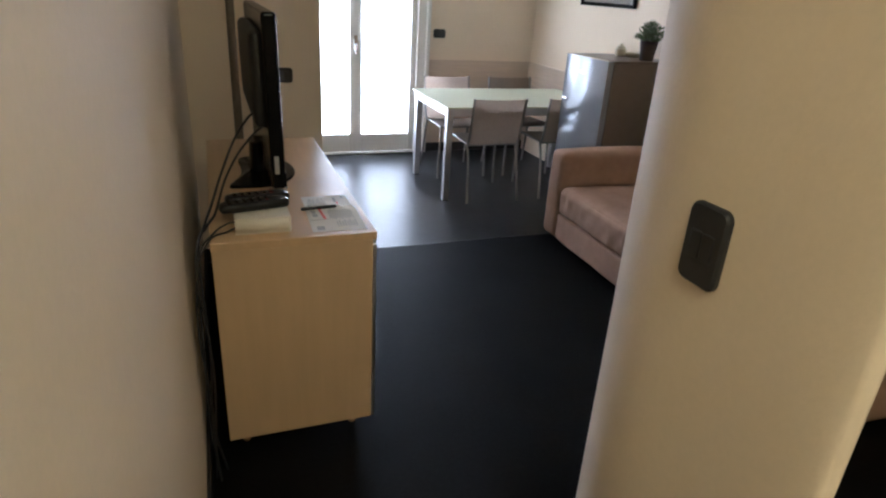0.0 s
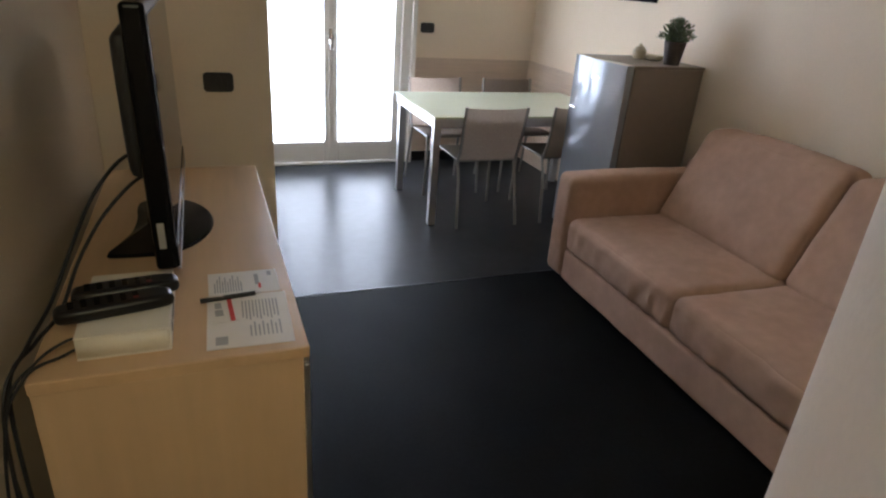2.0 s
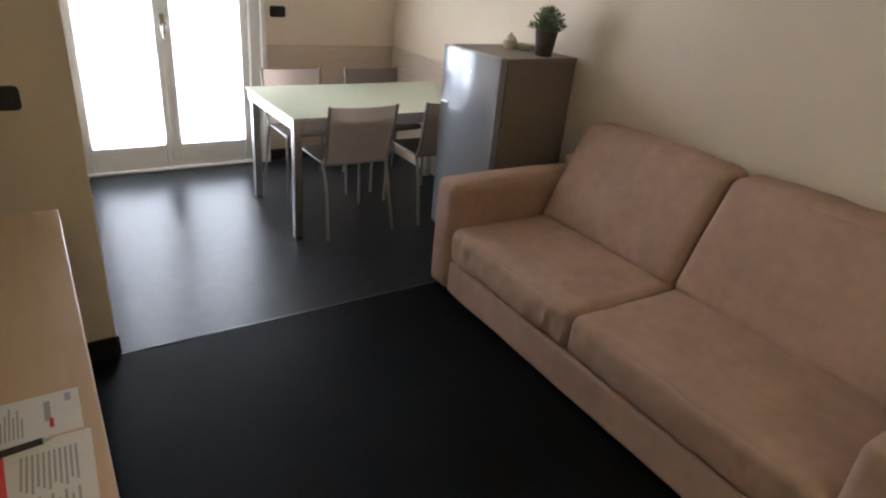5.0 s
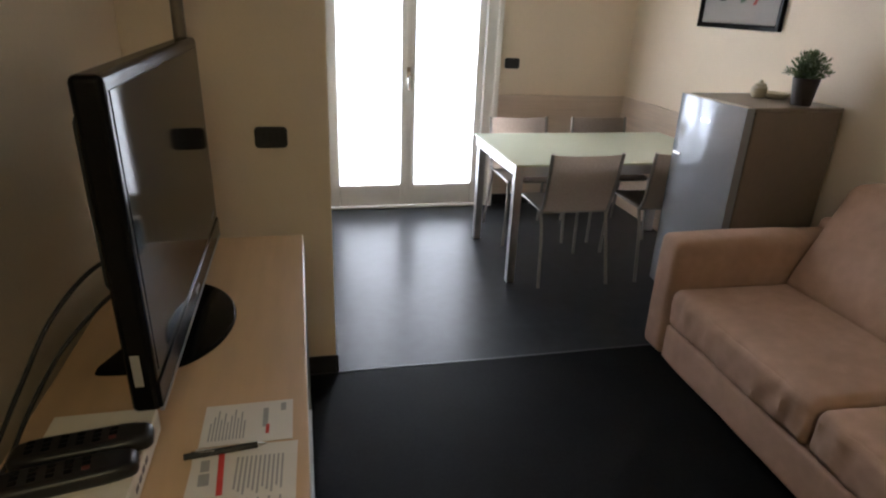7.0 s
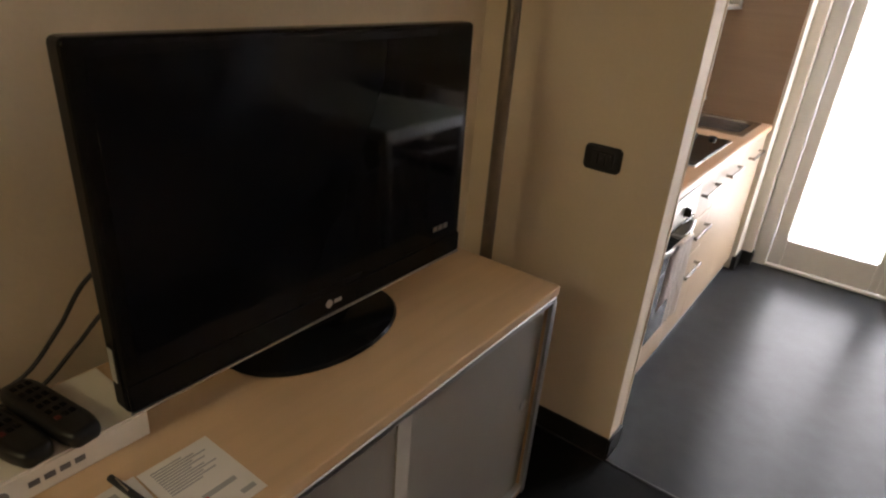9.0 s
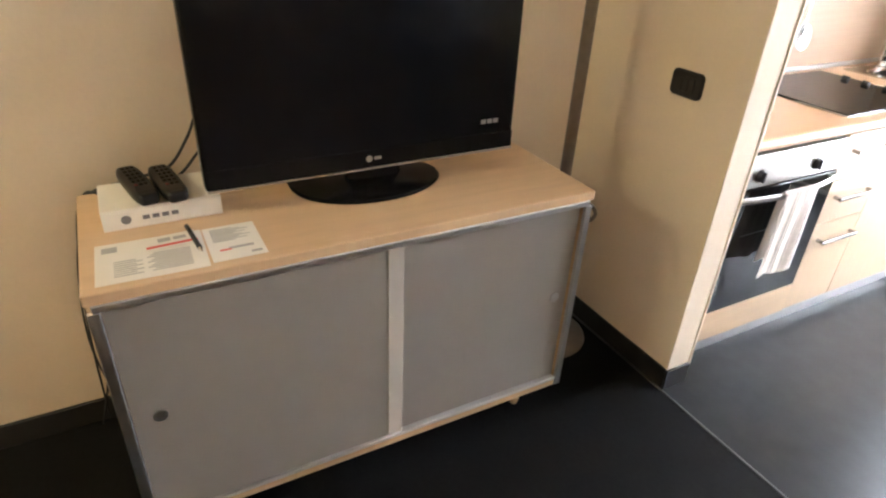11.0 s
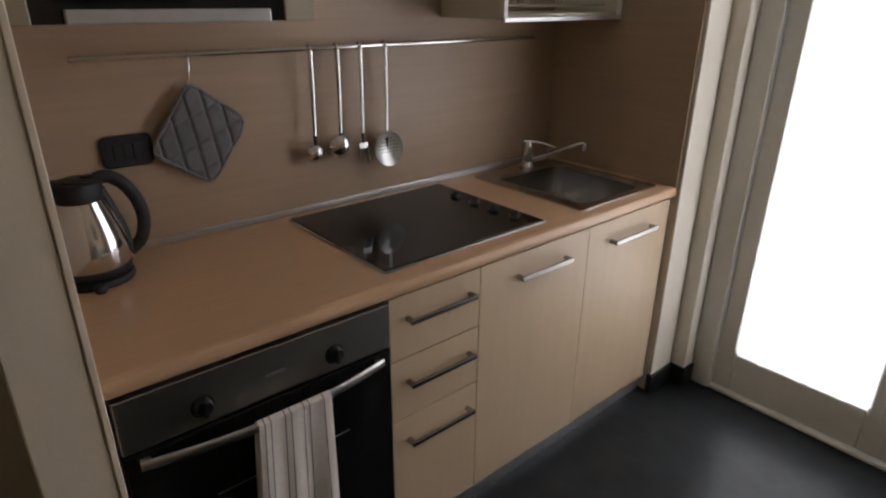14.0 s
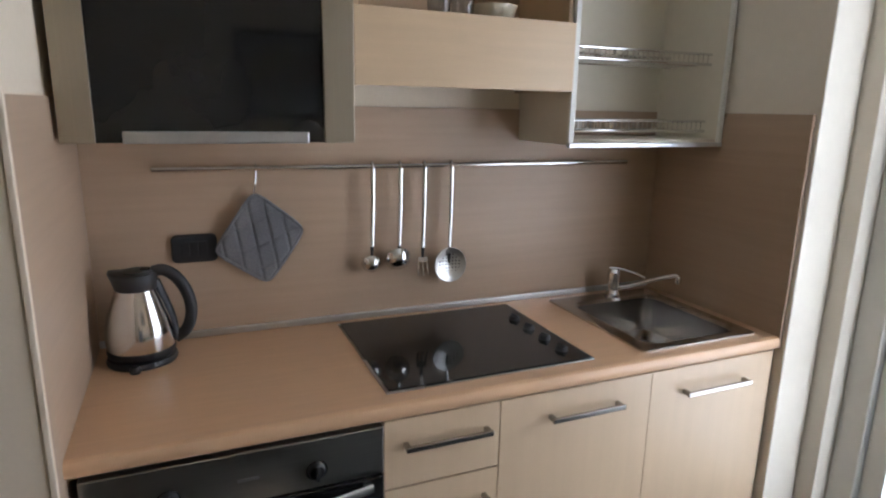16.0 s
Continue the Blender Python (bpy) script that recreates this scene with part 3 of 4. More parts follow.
def sheet(name, x0, x1, y0, y1, z, yaw, label, bars):
    m = pose((x0 + x1) / 2, (y0 + y1) / 2, z, 0, 0, yaw)
    t = thing(name, ((x0 + x1) / 2, (y0 + y1) / 2, z), label, "paper", "papers on the sideboard")
    L, W = (x1 - x0) / 2, (y1 - y0) / 2
    bm = B(-L, L, -W, W, 0, 0.0012)
    bm.transform(m)
    s = part("leaf", bm, PAPER, t)
    for u0, u1, v0, v1, mat in bars:
        bm = B(-L + 2 * L * u0, -L + 2 * L * u1, -W + 2 * W * v0, -W + 2 * W * v1, 0.0012, 0.0016)
        bm.transform(m)
        part("print", bm, mat, s)
    return t


text_rows = [(0.08 + 0.037 * k, 0.098 + 0.037 * k, 0.12, 0.55 + 0.3 * ((k * 7) % 5) / 4, PRINT) for k in range(11)]
sheet("leaflet", 0.124, 0.284, 1.905, 2.022, 0.8052, 0, "white printed leaflet on the sideboard", text_rows + [(0.66, 0.72, 0.35, 0.82, PRINT), (0.86, 0.92, 0.72, 0.92, PRINT), (0.70, 0.74, 0.18, 0.40, RED)])
sheet("leaflet", 0.118, 0.290, 1.680, 1.900, 0.8052, -1.5, "white printed form under a pen and card", [(0.42 + 0.043 * k, 0.44 + 0.043 * k, 0.52 - 0.03 * (k % 3), 0.86, PRINT) for k in range(11)] + [(0.50 + 0.05 * k, 0.52 + 0.05 * k, 0.16, 0.36 + 0.06 * (k % 2), PRINT) for k in range(8)] + [(0.1, 0.24, 0.06, 0.2, PRINT)])
sheet("card", 0.121, 0.182, 1.782, 1.890, 0.8070, 3, "white card with a red stripe on the form", [(0.70, 0.86, 0.0, 1.0, RED), (0.22, 0.5, 0.25, 0.5, PRINT), (0.25, 0.48, 0.55, 0.8, PRINT)])
pen = thing("pen", (0.18, 1.884, 0.808), "black ballpoint pen lying across the leaflets", "pen")
bm = tube([(0.106, 1.876, 0.8139), (0.225, 1.888, 0.8139)], 0.0055, n=12)
part("barrel", bm, BLACK, pen)
part("tip", tube([(0.225, 1.888, 0.8139), (0.240, 1.8895, 0.8139)], 0.0055, n=12, r_end=0.001), CHROME, pen)
part("clip", B(0.118, 0.155, 1.8770, 1.8793, 0.8190, 0.8206), CHROME, pen)

# ---- coat stand and wall strap ----
cs = thing("coat_stand", (-0.030, 3.118, 0), "bronze-grey metal coat stand with umbrella ring", "coat stand")
CX, CY = -0.030, 3.118
part("base", lathe([(0.17, 0), (0.175, 0.006), (0.165, 0.014), (0.05, 0.026), (0.03, 0.04), (0.024, 0.06)], (CX, CY, 0), n=48), POLE, cs)
part("pole", lathe([(0.021, 0.05), (0.020, 0.9), (0.019, 1.66), (0.012, 1.68), (0.0, 1.695)], (CX, CY, 0), n=24), POLE, cs)
ring = [(CX + 0.125 * math.cos(a), CY + 0.125 * math.sin(a), 0.56) for a in [2 * math.pi * k / 40 for k in range(41)]]
part("umbrella_ring", tube(ring, 0.007, n=10), POLE, cs)
for k in range(3):
    a = math.radians(30 + 120 * k)
    part("ring_arm", tube([(CX + r * math.cos(a), CY + r * math.sin(a), z) for r, z in ((0.015, 0.52), (0.06, 0.535), (0.122, 0.558))], 0.006, n=8), POLE, cs)
for k in range(6):
    a = math.radians(15 + 60 * k)
    low = k % 2 == 0
    prof = ((0.015, 1.55), (0.06, 1.545), (0.11, 1.575), (0.135, 1.625), (0.125, 1.655)) if low else ((0.012, 1.60), (0.05, 1.62), (0.09, 1.665), (0.115, 1.72), (0.10, 1.755))
    part("hook", tube(smooth_line([(CX + r * math.cos(a), CY + r * math.sin(a), z) for r, z in prof], 5), 0.008, n=8, r_end=0.006), POLE, cs)
st = thing("wall_strap", (-0.25, 1.61, 1.48), "brown leather strap hanging on the cream wall", "strap")
part("strap", tube(smooth_line([(-0.248, 1.60, 1.74), (-0.245, 1.605, 1.64), (-0.243, 1.61, 1.55), (-0.246, 1.612, 1.482)]), 0.011, n=10, flat=0.45, up=(0, 1, 0)), BROWN, st)
part("peg", tube([(-0.26, 1.60, 1.735), (-0.225, 1.60, 1.74)], 0.006), POLE, st)


# ---- sofa ----
sofa = thing("sofa", (1.925, 3.335, 0), "beige microfibre sofa with loose cushions", "sofa")
sofa.rotation_euler = (0, 0, radians(-1.9))
for y0, y1 in ((1.132, 1.290), (3.175, 3.335)):
    part("armrest", cushion(1.925, 2.86, y0, y1, 0.03, 0.605, 0.035, puff=0.012, wrinkle=0.003, n=18), SOFA, sofa)
part("base", cushion(1.932, 2.84, 1.293, 3.172, 0.03, 0.205, 0.015, puff=0.004, wrinkle=0.003, n=16), SOFA, sofa)
part("back_frame", cushion(2.74, 2.905, 1.132, 3.335, 0.03, 0.66, 0.04, puff=0.01, wrinkle=0.003, n=16), SOFA, sofa)
for y0, y1 in ((1.295, 2.292), (2.298, 3.17)):
    part("seat_cushion", cushion(1.925, 2.66, y0, y1, 0.205, 0.390, 0.042, puff=0.014, wrinkle=0.007, n=44, folds=0.012), SOFA, sofa)
    part("back_cushion", cushion(2.475, 2.68, y0 + 0.004, y1 - 0.004, 0.375, 0.872, 0.045, puff=0.018, wrinkle=0.008, lean=0.225, n=30), SOFA, sofa)
for x in (2.0, 2.82):
    for y in (1.21, 3.26):
        part("foot", lathe([(0.022, 0), (0.026, 0.031)], (x, y, 0), n=16), BLACK, sofa)

# ---- fridge and what stands on it ----
fr = thing("fridge", (2.63, 3.73, 0), "silver half-height fridge with a curved door", "fridge")
fturn = pose(2.354, 3.472, 0, 0, 0, 1.3)


def turned(bm):
    bm.transform(fturn)
    return bm


part("body", turned(B(0.055, 0.553, 0.003, 0.509, 0.03, 1.122, bevel=0.006)), GREYFRIDGE, fr)
part("worktop", turned(B(0.050, 0.556, 0.0, 0.512, 1.122, 1.140, bevel=0.005)), GREYFRIDGE, fr)
part("plinth", turned(B(0.07, 0.55, 0.01, 0.50, 0.0, 0.03)), BLACK, fr)
bm = bmesh.new()
prof = [(0.044, 0.0)] + [(0.0 - 0.020 * math.sin(math.pi * i / 24) ** 0.8, 0.512 * i / 24) for i in range(25)] + [(0.044, 0.512)]
lo, hi = [bm.verts.new((x, y, 0.05)) for x, y in prof], [bm.verts.new((x, y, 1.138)) for x, y in prof]
for i in range(len(prof)):
    j = (i + 1) % len(prof)
    bm.faces.new((lo[i], lo[j], hi[j], hi[i]))
bm.faces.new(lo)
bm.faces.new(hi)
door = part("door", turned(bm), SILVER, fr, "glossy silver curved door")
part("seal", turned(B(0.0445, 0.0545, 0.006, 0.506, 0.06, 1.118)), BLACK, fr)
part("handle", turned(B(-0.026, -0.004, 0.41, 0.475, 0.82, 0.835, bevel=0.004)), CHROME, door)
part("badge", turned(B(-0.0225, -0.018, 0.22, 0.29, 1.03, 1.045, bevel=0.001)), CHROME, door)

pl = thing("potted_plant", (2.725, 3.57, 1.1405), "bushy green plant in a dark clay pot on the fridge", "plant")
part("pot", lathe([(0.045, 0), (0.058, 0.10), (0.062, 0.125), (0.058, 0.13), (0.054, 0.122), (0.0, 0.115)], (2.725, 3.57, 1.1405), n=32), POT, pl)
bm = bmesh.new()
rnd = random.Random(4)
for k in range(1700):
    a, e, r = rnd.uniform(0, 6.283), rnd.uniform(0.15, 1.5), rnd.uniform(0.015, 0.10)
    d = Vector((math.cos(a) * math.cos(e), math.sin(a) * math.cos(e), math.sin(e)))
    o = Vector((2.725, 3.57, 1.2575)) + Vector((d.x * r, d.y * r, abs(d.z) * r * 1.35))
    s, L = rnd.uniform(0.0022, 0.0042), rnd.uniform(0.012, 0.026)
    q = (d + Vector((rnd.uniform(-0.6, 0.6), rnd.uniform(-0.6, 0.6), rnd.uniform(0, 0.7)))).normalized()
    w = q.cross(Vector((rnd.uniform(-1, 1), rnd.uniform(-1, 1), 0.3))).normalized()
    v = [bm.verts.new(p) for p in (o, o + q * L * 0.5 + w * s, o + q * L, o + q * L * 0.5 - w * s)]
    bm.faces.new(v)
tagged(part("foliage", bm, LEAF, pl), kind="stuff")
bm = bmesh.new()
for k in range(26):
    a, e = rnd.uniform(0, 6.283), rnd.uniform(0.3, 1.3)
    d = Vector((math.cos(a) * math.cos(e), math.sin(a) * math.cos(e), math.sin(e)))
    tube([Vector((2.725, 3.57, 1.2475)), Vector((2.725, 3.57, 1.2575)) + d * 0.05, Vector((2.725, 3.57, 1.2625)) + d * rnd.uniform(0.08, 0.115)], 0.0018, n=5, bm=bm)
part("stems", bm, LEAF, pl)
cj = thing("ceramic_pot", (2.69, 3.83, 1.1405), "small cream ceramic pot with a lid on the fridge", "pot")
part("jar", lathe([(0.032, 0), (0.042, 0.022), (0.040, 0.050), (0.027, 0.062)], (2.69, 3.83, 1.1405), n=24), CERAMIC, cj)
part("lid", lathe([(0.031, 0), (0.029, 0.007), (0.010, 0.014), (0.010, 0.024), (0.0, 0.028)], (2.69, 3.83, 1.2025), n=24), CERAMIC, cj)
whole("ceramic_dish", lathe([(0.04, 0), (0.058, 0.012), (0.062, 0.03), (0.058, 0.03), (0.04, 0.012), (0.0, 0.01)], (2.765, 3.785, 1.1405), n=28), CERAMIC, "low cream ceramic dish on the fridge", "dish")

# ---- picture ----
pc = thing("framed_picture", (2.9150, 4.42, 1.46), "abstract colour print in a thin black frame", "picture")
bm = bmesh.new()
for a in ((4.044, 4.073, 1.460, 2.043), (4.764, 4.793, 1.460, 2.043), (4.073, 4.764, 1.460, 1.489), (4.073, 4.764, 2.014, 2.043)):
    box(bm, 2.8970, 2.9240, *a, bevel=0.003)
part("frame", bm, GLOSSBLACK, pc)
part("print", B(2.9150, 2.9210, 4.073, 4.764, 1.489, 2.014), PAPER, pc)


def blot(name, pts, mat):
    bm = bmesh.new()
    a, b = [bm.verts.new((2.9145, 4.073 + 0.690 * (1 - u), 1.489 + 0.525 * v)) for u, v in pts], [bm.verts.new((2.9130, 4.073 + 0.690 * (1 - u), 1.489 + 0.525 * v)) for u, v in pts]
    for i in range(len(pts)):
        j = (i + 1) % len(pts)
        bm.faces.new((a[i], a[j], b[j], b[i]))
    bm.faces.new(a)
    bm.faces.new(b)
    part(name, bm, mat, pc)


blot("green_shape", [(0.50, 0.22), (0.56, 0.24), (0.63, 0.50), (0.60, 0.66), (0.47, 0.62), (0.45, 0.48)], GREEN)
blot("red_stroke", [(0.66, 0.20), (0.70, 0.21), (0.78, 0.44), (0.74, 0.46)], RED)
blot("orange_shape", [(0.20, 0.48), (0.34, 0.46), (0.40, 0.60), (0.36, 0.78), (0.18, 0.76)], ORANGE)
blot("yellow_shape", [(0.36, 0.62), (0.60, 0.68), (0.80, 0.40), (0.86, 0.44), (0.80, 0.72), (0.55, 0.84), (0.38, 0.80)], YELLOW)
blot("black_square", [(0.21, 0.24), (0.29, 0.24), (0.29, 0.33), (0.21, 0.33)], BLACK)
glazing = part("glazing", B(2.9085, 2.9105, 4.073, 4.764, 1.489, 2.014), GLASS, pc)
glazing.visible_shadow = False

# ---- dining table and chairs ----
tb = thing("dining_table", (2.16, 4.53, 0), "dining table with pale green glass top and metal legs", "table")
TX0, TX1, TY0, TY1 = 1.468, 2.868, 4.095, 4.965
part("tabletop", B(TX0, TX1, TY0, TY1, 0.712, 0.724, bevel=0.003), TABLEGLASS, tb, "pale green glass top")
for a in ((TX0 + 0.002, TX0 + 0.05, TY0 + 0.05, TY1 - 0.05), (TX1 - 0.05, TX1 - 0.002, TY0 + 0.05, TY1 - 0.05), (TX0 + 0.05, TX1 - 0.05, TY0 + 0.002, TY0 + 0.05), (TX0 + 0.05, TX1 - 0.05, TY1 - 0.05, TY1 - 0.002)):
    part("rail", B(*a, 0.655, 0.7118, bevel=0.003), ALU, tb)
for x in (TX0 + 0.026, TX1 - 0.026):
    for y in (TY0 + 0.026, TY1 - 0.11):
        part("leg", B(x - 0.024, x + 0.024, y - 0.024, y + 0.024, 0.006, 0.7118, bevel=0.004), ALU, tb)
        part("glide", B(x - 0.02, x + 0.02, y - 0.02, y + 0.02, 0, 0.006), BLACK, tb)


def dining_chair():
    """Facing +y, back plane near y = 0."""
    t = thing("dining_chair", (0, 0, 0), "metal dining chair with taut beige woven seat and back", "chair", "chairs round the table")
    for s in (-1, 1):
        x = 0.205 * s
        part("back_post", tube(smooth_line([(x, 0.075, 0.43), (x, 0.035, 0.50), (x * 1.02, 0.0, 0.65), (x * 1.03, -0.028, 0.80)], 5), 0.010, n=8), CHAIRTUBE, t)
        part("leg", tube(smooth_line([(x, 0.075, 0.435), (x, 0.03, 0.30), (x * 1.06, -0.03, 0.0)], 5), 0.010, n=8), CHAIRTUBE, t)
        part("leg", tube(smooth_line([(x * 0.95, 0.10, 0.44), (x, 0.40, 0.445), (x, 0.435, 0.41), (x * 1.06, 0.45, 0.0)], 6), 0.010, n=8), CHAIRTUBE, t)
    part("cross_bar", tube([(-0.2, 0.072, 0.435), (0.2, 0.072, 0.435)], 0.008, n=8), CHAIRTUBE, t)
    part("front_bar", tube([(-0.2, 0.405, 0.437), (0.2, 0.405, 0.437)], 0.008, n=8), CHAIRTUBE, t)

    def web(rows, name):
        bm = bmesh.new()
        nx, g = 10, []
        for (y, z, sag) in rows:
            g.append([bm.verts.new((-0.212 + 0.424 * i / nx, y + (sag[0] * (1 - (2 * i / nx - 1) ** 2)), z + sag[1] * (1 - (2 * i / nx - 1) ** 2))) for i in range(nx + 1)])
        for a, b in zip(g, g[1:]):
            for i in range(nx):
                bm.faces.new((a[i], a[i + 1], b[i + 1], b[i]))
        bmesh.ops.solidify(bm, geom=bm.faces[:], thickness=0.006)
        part(name, bm, MESH, t)

    web([(0.058, 0.445, (-0.012, 0)), (0.03, 0.52, (-0.014, 0)), (0.012, 0.60, (-0.016, 0)), (-0.006, 0.68, (-0.016, 0)), (-0.022, 0.765, (-0.014, 0)), (-0.028, 0.795, (-0.012, -0.006))], "backrest")
    web([(0.07, 0.447, (0, -0.012)), (0.18, 0.450, (0, -0.014)), (0.30, 0.455, (0, -0.012)), (0.40, 0.457, (0, -0.006)), (0.425, 0.445, (0, -0.004))], "seat")
    return t


first = dining_chair()
for m in (pose(2.485, 4.045, 0), pose(1.855, 5.14, 0, 0, 0, 180), pose(2.475, 5.13, 0, 0, 0, 180)):
    copy_thing(first, m)
first.matrix_basis = pose(1.857, 4.045, 0)


# ---- kitchen ----
def bar_handle(y0, y1, z, x, parent):
    bm = B(x + 0.022, x + 0.032, y0, y1, z - 0.007, z + 0.007, bevel=0.002)
    for y in (y0 + 0.008, y1 - 0.008):
        box(bm, x, x + 0.024, y - 0.006, y + 0.006, z - 0.006, z + 0.006, bevel=0.001, seg=1)
    part("handle", bm, HANDLE, parent, "brushed steel bar handle")


FX = 0.345
wt = thing("worktop", (0.05, 4.41, 0.845), "beech-look worktop with rounded front edge", "worktop")
bm = bmesh.new()
outline = [(-0.249, 0.885), (0.345, 0.885), (0.356, 0.881), (0.361, 0.872), (0.361, 0.858), (0.356, 0.849), (0.345, 0.846), (-0.249, 0.846)]


def slab(y0, y1, x_min=None, x_max=None):
    if x_min is None:
        pts = outline
    else:
        pts = [(x_min, 0.885), (x_max, 0.885), (x_max, 0.846), (x_min, 0.846)]
    a, b = [bm.verts.new((x, y0, z)) for x, z in pts], [bm.verts.new((x, y1, z)) for x, z in pts]
    for i in range(len(pts)):
        j = (i + 1) % len(pts)
        bm.faces.new((a[i], a[j], b[j], b[i]))
    bm.faces.new(a)
    bm.faces.new(b)


SK = (-0.13, 0.276, 4.912, 5.268)
slab(3.4465, SK[2])
slab(SK[3], 5.346)
pts_front = [(SK[1], 0.885)] + outline[1:7] + [(SK[1], 0.846)]
a, b = [bm.verts.new((x, SK[2], z)) for x, z in pts_front], [bm.verts.new((x, SK[3], z)) for x, z in pts_front]
for i in range(len(pts_front)):
    j = (i + 1) % len(pts_front)
    bm.faces.new((a[i], a[j], b[j], b[i]))
slab(SK[2], SK[3], -0.249, SK[0])
part("slab", bm, WORKTOP, wt)
part("upstand", B(-0.2495, -0.236, 3.4465, 5.346, 0.8855, 0.905, bevel=0.003), ALU, wt, "thin grey upstand strip")

def ring_plate(r, y, z):
    bm = lathe([(r, 0), (r, 0.0006)], n=28)
    bm.transform(pose(0.3502, y, z, 0, 90))
    return bm


ov = thing("oven", (0.05, 3.78, 0), "built-in oven with steel panel and black glass door", "oven")
part("body", B(-0.20, 0.322, 3.47, 4.072, 0.22, 0.842), BLACK, ov)
part("control_panel", B(0.322, 0.350, 3.463, 4.080, 0.712, 0.832, bevel=0.003), DARKSTEEL, ov, "brushed steel control panel")
od = part("door", B(0.322, 0.350, 3.463, 4.080, 0.205, 0.706, bevel=0.004), BLACKGLASS, ov, "black glass oven door")
for y in (3.620, 3.923):
    bm = lathe([(0.020, 0), (0.019, 0.008), (0.016, 0.014), (0.0, 0.015)], n=24)
    box(bm, -0.018, 0.018, -0.004, 0.004, 0.012, 0.021, bevel=0.001, seg=1)
    bm.transform(pose(0.350, y, 0.756, 0, 90))
    knob = part("knob", bm, BLACK, ov)
    part("scale_ring", ring_plate(0.0245, y, 0.756), HANDLE, knob)
part("badge", B(0.3502, 0.3512, 3.755, 3.80, 0.764, 0.771), ALU, ov)
bm = tube([(0.362 + 0.037 * math.sin(math.pi * k / 24) ** 0.9, 3.489 + 0.561 * k / 24, 0.6865) for k in range(25)], 0.0052, n=16, flat=2.2, up=(0, 0, 1))
for y in (3.500, 4.039):
    box(bm, 0.350, 0.364, y - 0.009, y + 0.009, 0.678, 0.695, bevel=0.001, seg=1)
part("handle", bm, STEEL, od, "flat curved steel handle")
part("rack_line", B(0.3502, 0.3508, 3.62, 3.95, 0.525, 0.528), ALU, od)
whole("oven_filler", B(0.318, FX + 0.004, 3.450, 4.078, 0.072, 0.2035, bevel=0.002), MAPLE_TOP, "maple filler panel below the oven", "panel")

tw = thing("tea_towel", (0.40, 3.785, 0.37), "white tea towel with dark stripes over the oven handle", "towel")


def towel_y(u, z):
    hang = max(0.0, 0.702 - z)
    return 3.790 - 0.043 * hang + (u - 0.5) * (0.170 + 0.068 * hang)


def towel_x(u, z, back):
    hang = 0.702 - z
    fold = 0.0032 * math.sin(u * 15 + 0.8) * min(1, 0.2 + hang * 4) + 0.003 * math.sin(u * 7 + hang * 3) * min(1, hang * 5)
    return (0.386 if back else 0.4115 + 0.012 * hang) + fold * (0.5 if back else 1)


def towel_strip(u0, u1, off, n):
    bm = bmesh.new()
    path = [(0.375 + 0.315 * k / 14, False) for k in range(15)] + [(0.700, False), (0.702, None)] + [(0.69 - 0.26 * k / 10, True) for k in range(11)]
    g = []
    for z, back in path:
        row = []
        for i in range(n + 1):
            u = u0 + (u1 - u0) * i / n
            if back is None:
                p = (0.399, towel_y(u, 0.702), 0.7055 + off)
            else:
                wob = 0.006 * math.sin(u * 7) - 0.008 * (u - 0.5) if z < 0.38 else 0
                p = (towel_x(u, z, back) + (-off if back else off), towel_y(u, z), z + wob)
            row.append(bm.verts.new(p))
        g.append(row)
    for p, q in zip(g, g[1:]):
        for i in range(n):
            bm.faces.new((p[i], p[i + 1], q[i + 1], q[i]))
    return bm


tc = part("cloth", towel_strip(0, 1, 0.0, 40), TOWEL, tw)
for u in (0.07, 0.15, 0.34, 0.42, 0.60, 0.68, 0.88):
    part("stripe", towel_strip(u - 0.006, u + 0.006, 0.0012, 2), STRIPE, tc)

dr = thing("drawer_cabinet", (0.05, 4.235, 0), "maple kitchen cabinet with three drawers", "cabinet")
part("body", B(-0.24, 0.322, 4.082, 4.388, 0.072, 0.843), INSIDE, dr)
for z0, z1, hz in ((0.660, 0.838, 0.772), (0.474, 0.656, 0.584), (0.074, 0.470, 0.396)):
    d = part("drawer", B(0.324, FX, 4.083, 4.387, z0, z1, bevel=0.0012), MAPLE, dr)
    bar_handle(4.128, 4.356, hz, FX, d)
for y0, y1, h0, h1, z, lab in ((4.391, 4.869, 4.530, 4.760, 0.768, "maple kitchen cabinet with a single door"), (4.872, 5.344, 4.985, 5.234, 0.762, "maple cabinet under the steel sink")):
    c = thing("base_cabinet", (0.05, (y0 + y1) / 2, 0), lab, "cabinet", "base cabinets")
    part("body", B(-0.24, 0.322, y0 + 0.001, y1 - 0.001, 0.072, 0.64 if y0 > 4.8 else 0.843), INSIDE, c)
    d = part("door", B(0.324, FX, y0 - 0.0009, y1 + 0.0009, 0.074, 0.838, bevel=0.0012), MAPLE, c)
    bar_handle(h0, h1, z, FX, d)
whole("plinth", B(0.29, 0.325, 3.437, 5.344, 0.0, 0.070, bevel=0.002), ALU, "grey aluminium plinth below the kitchen cabinets", "plinth")

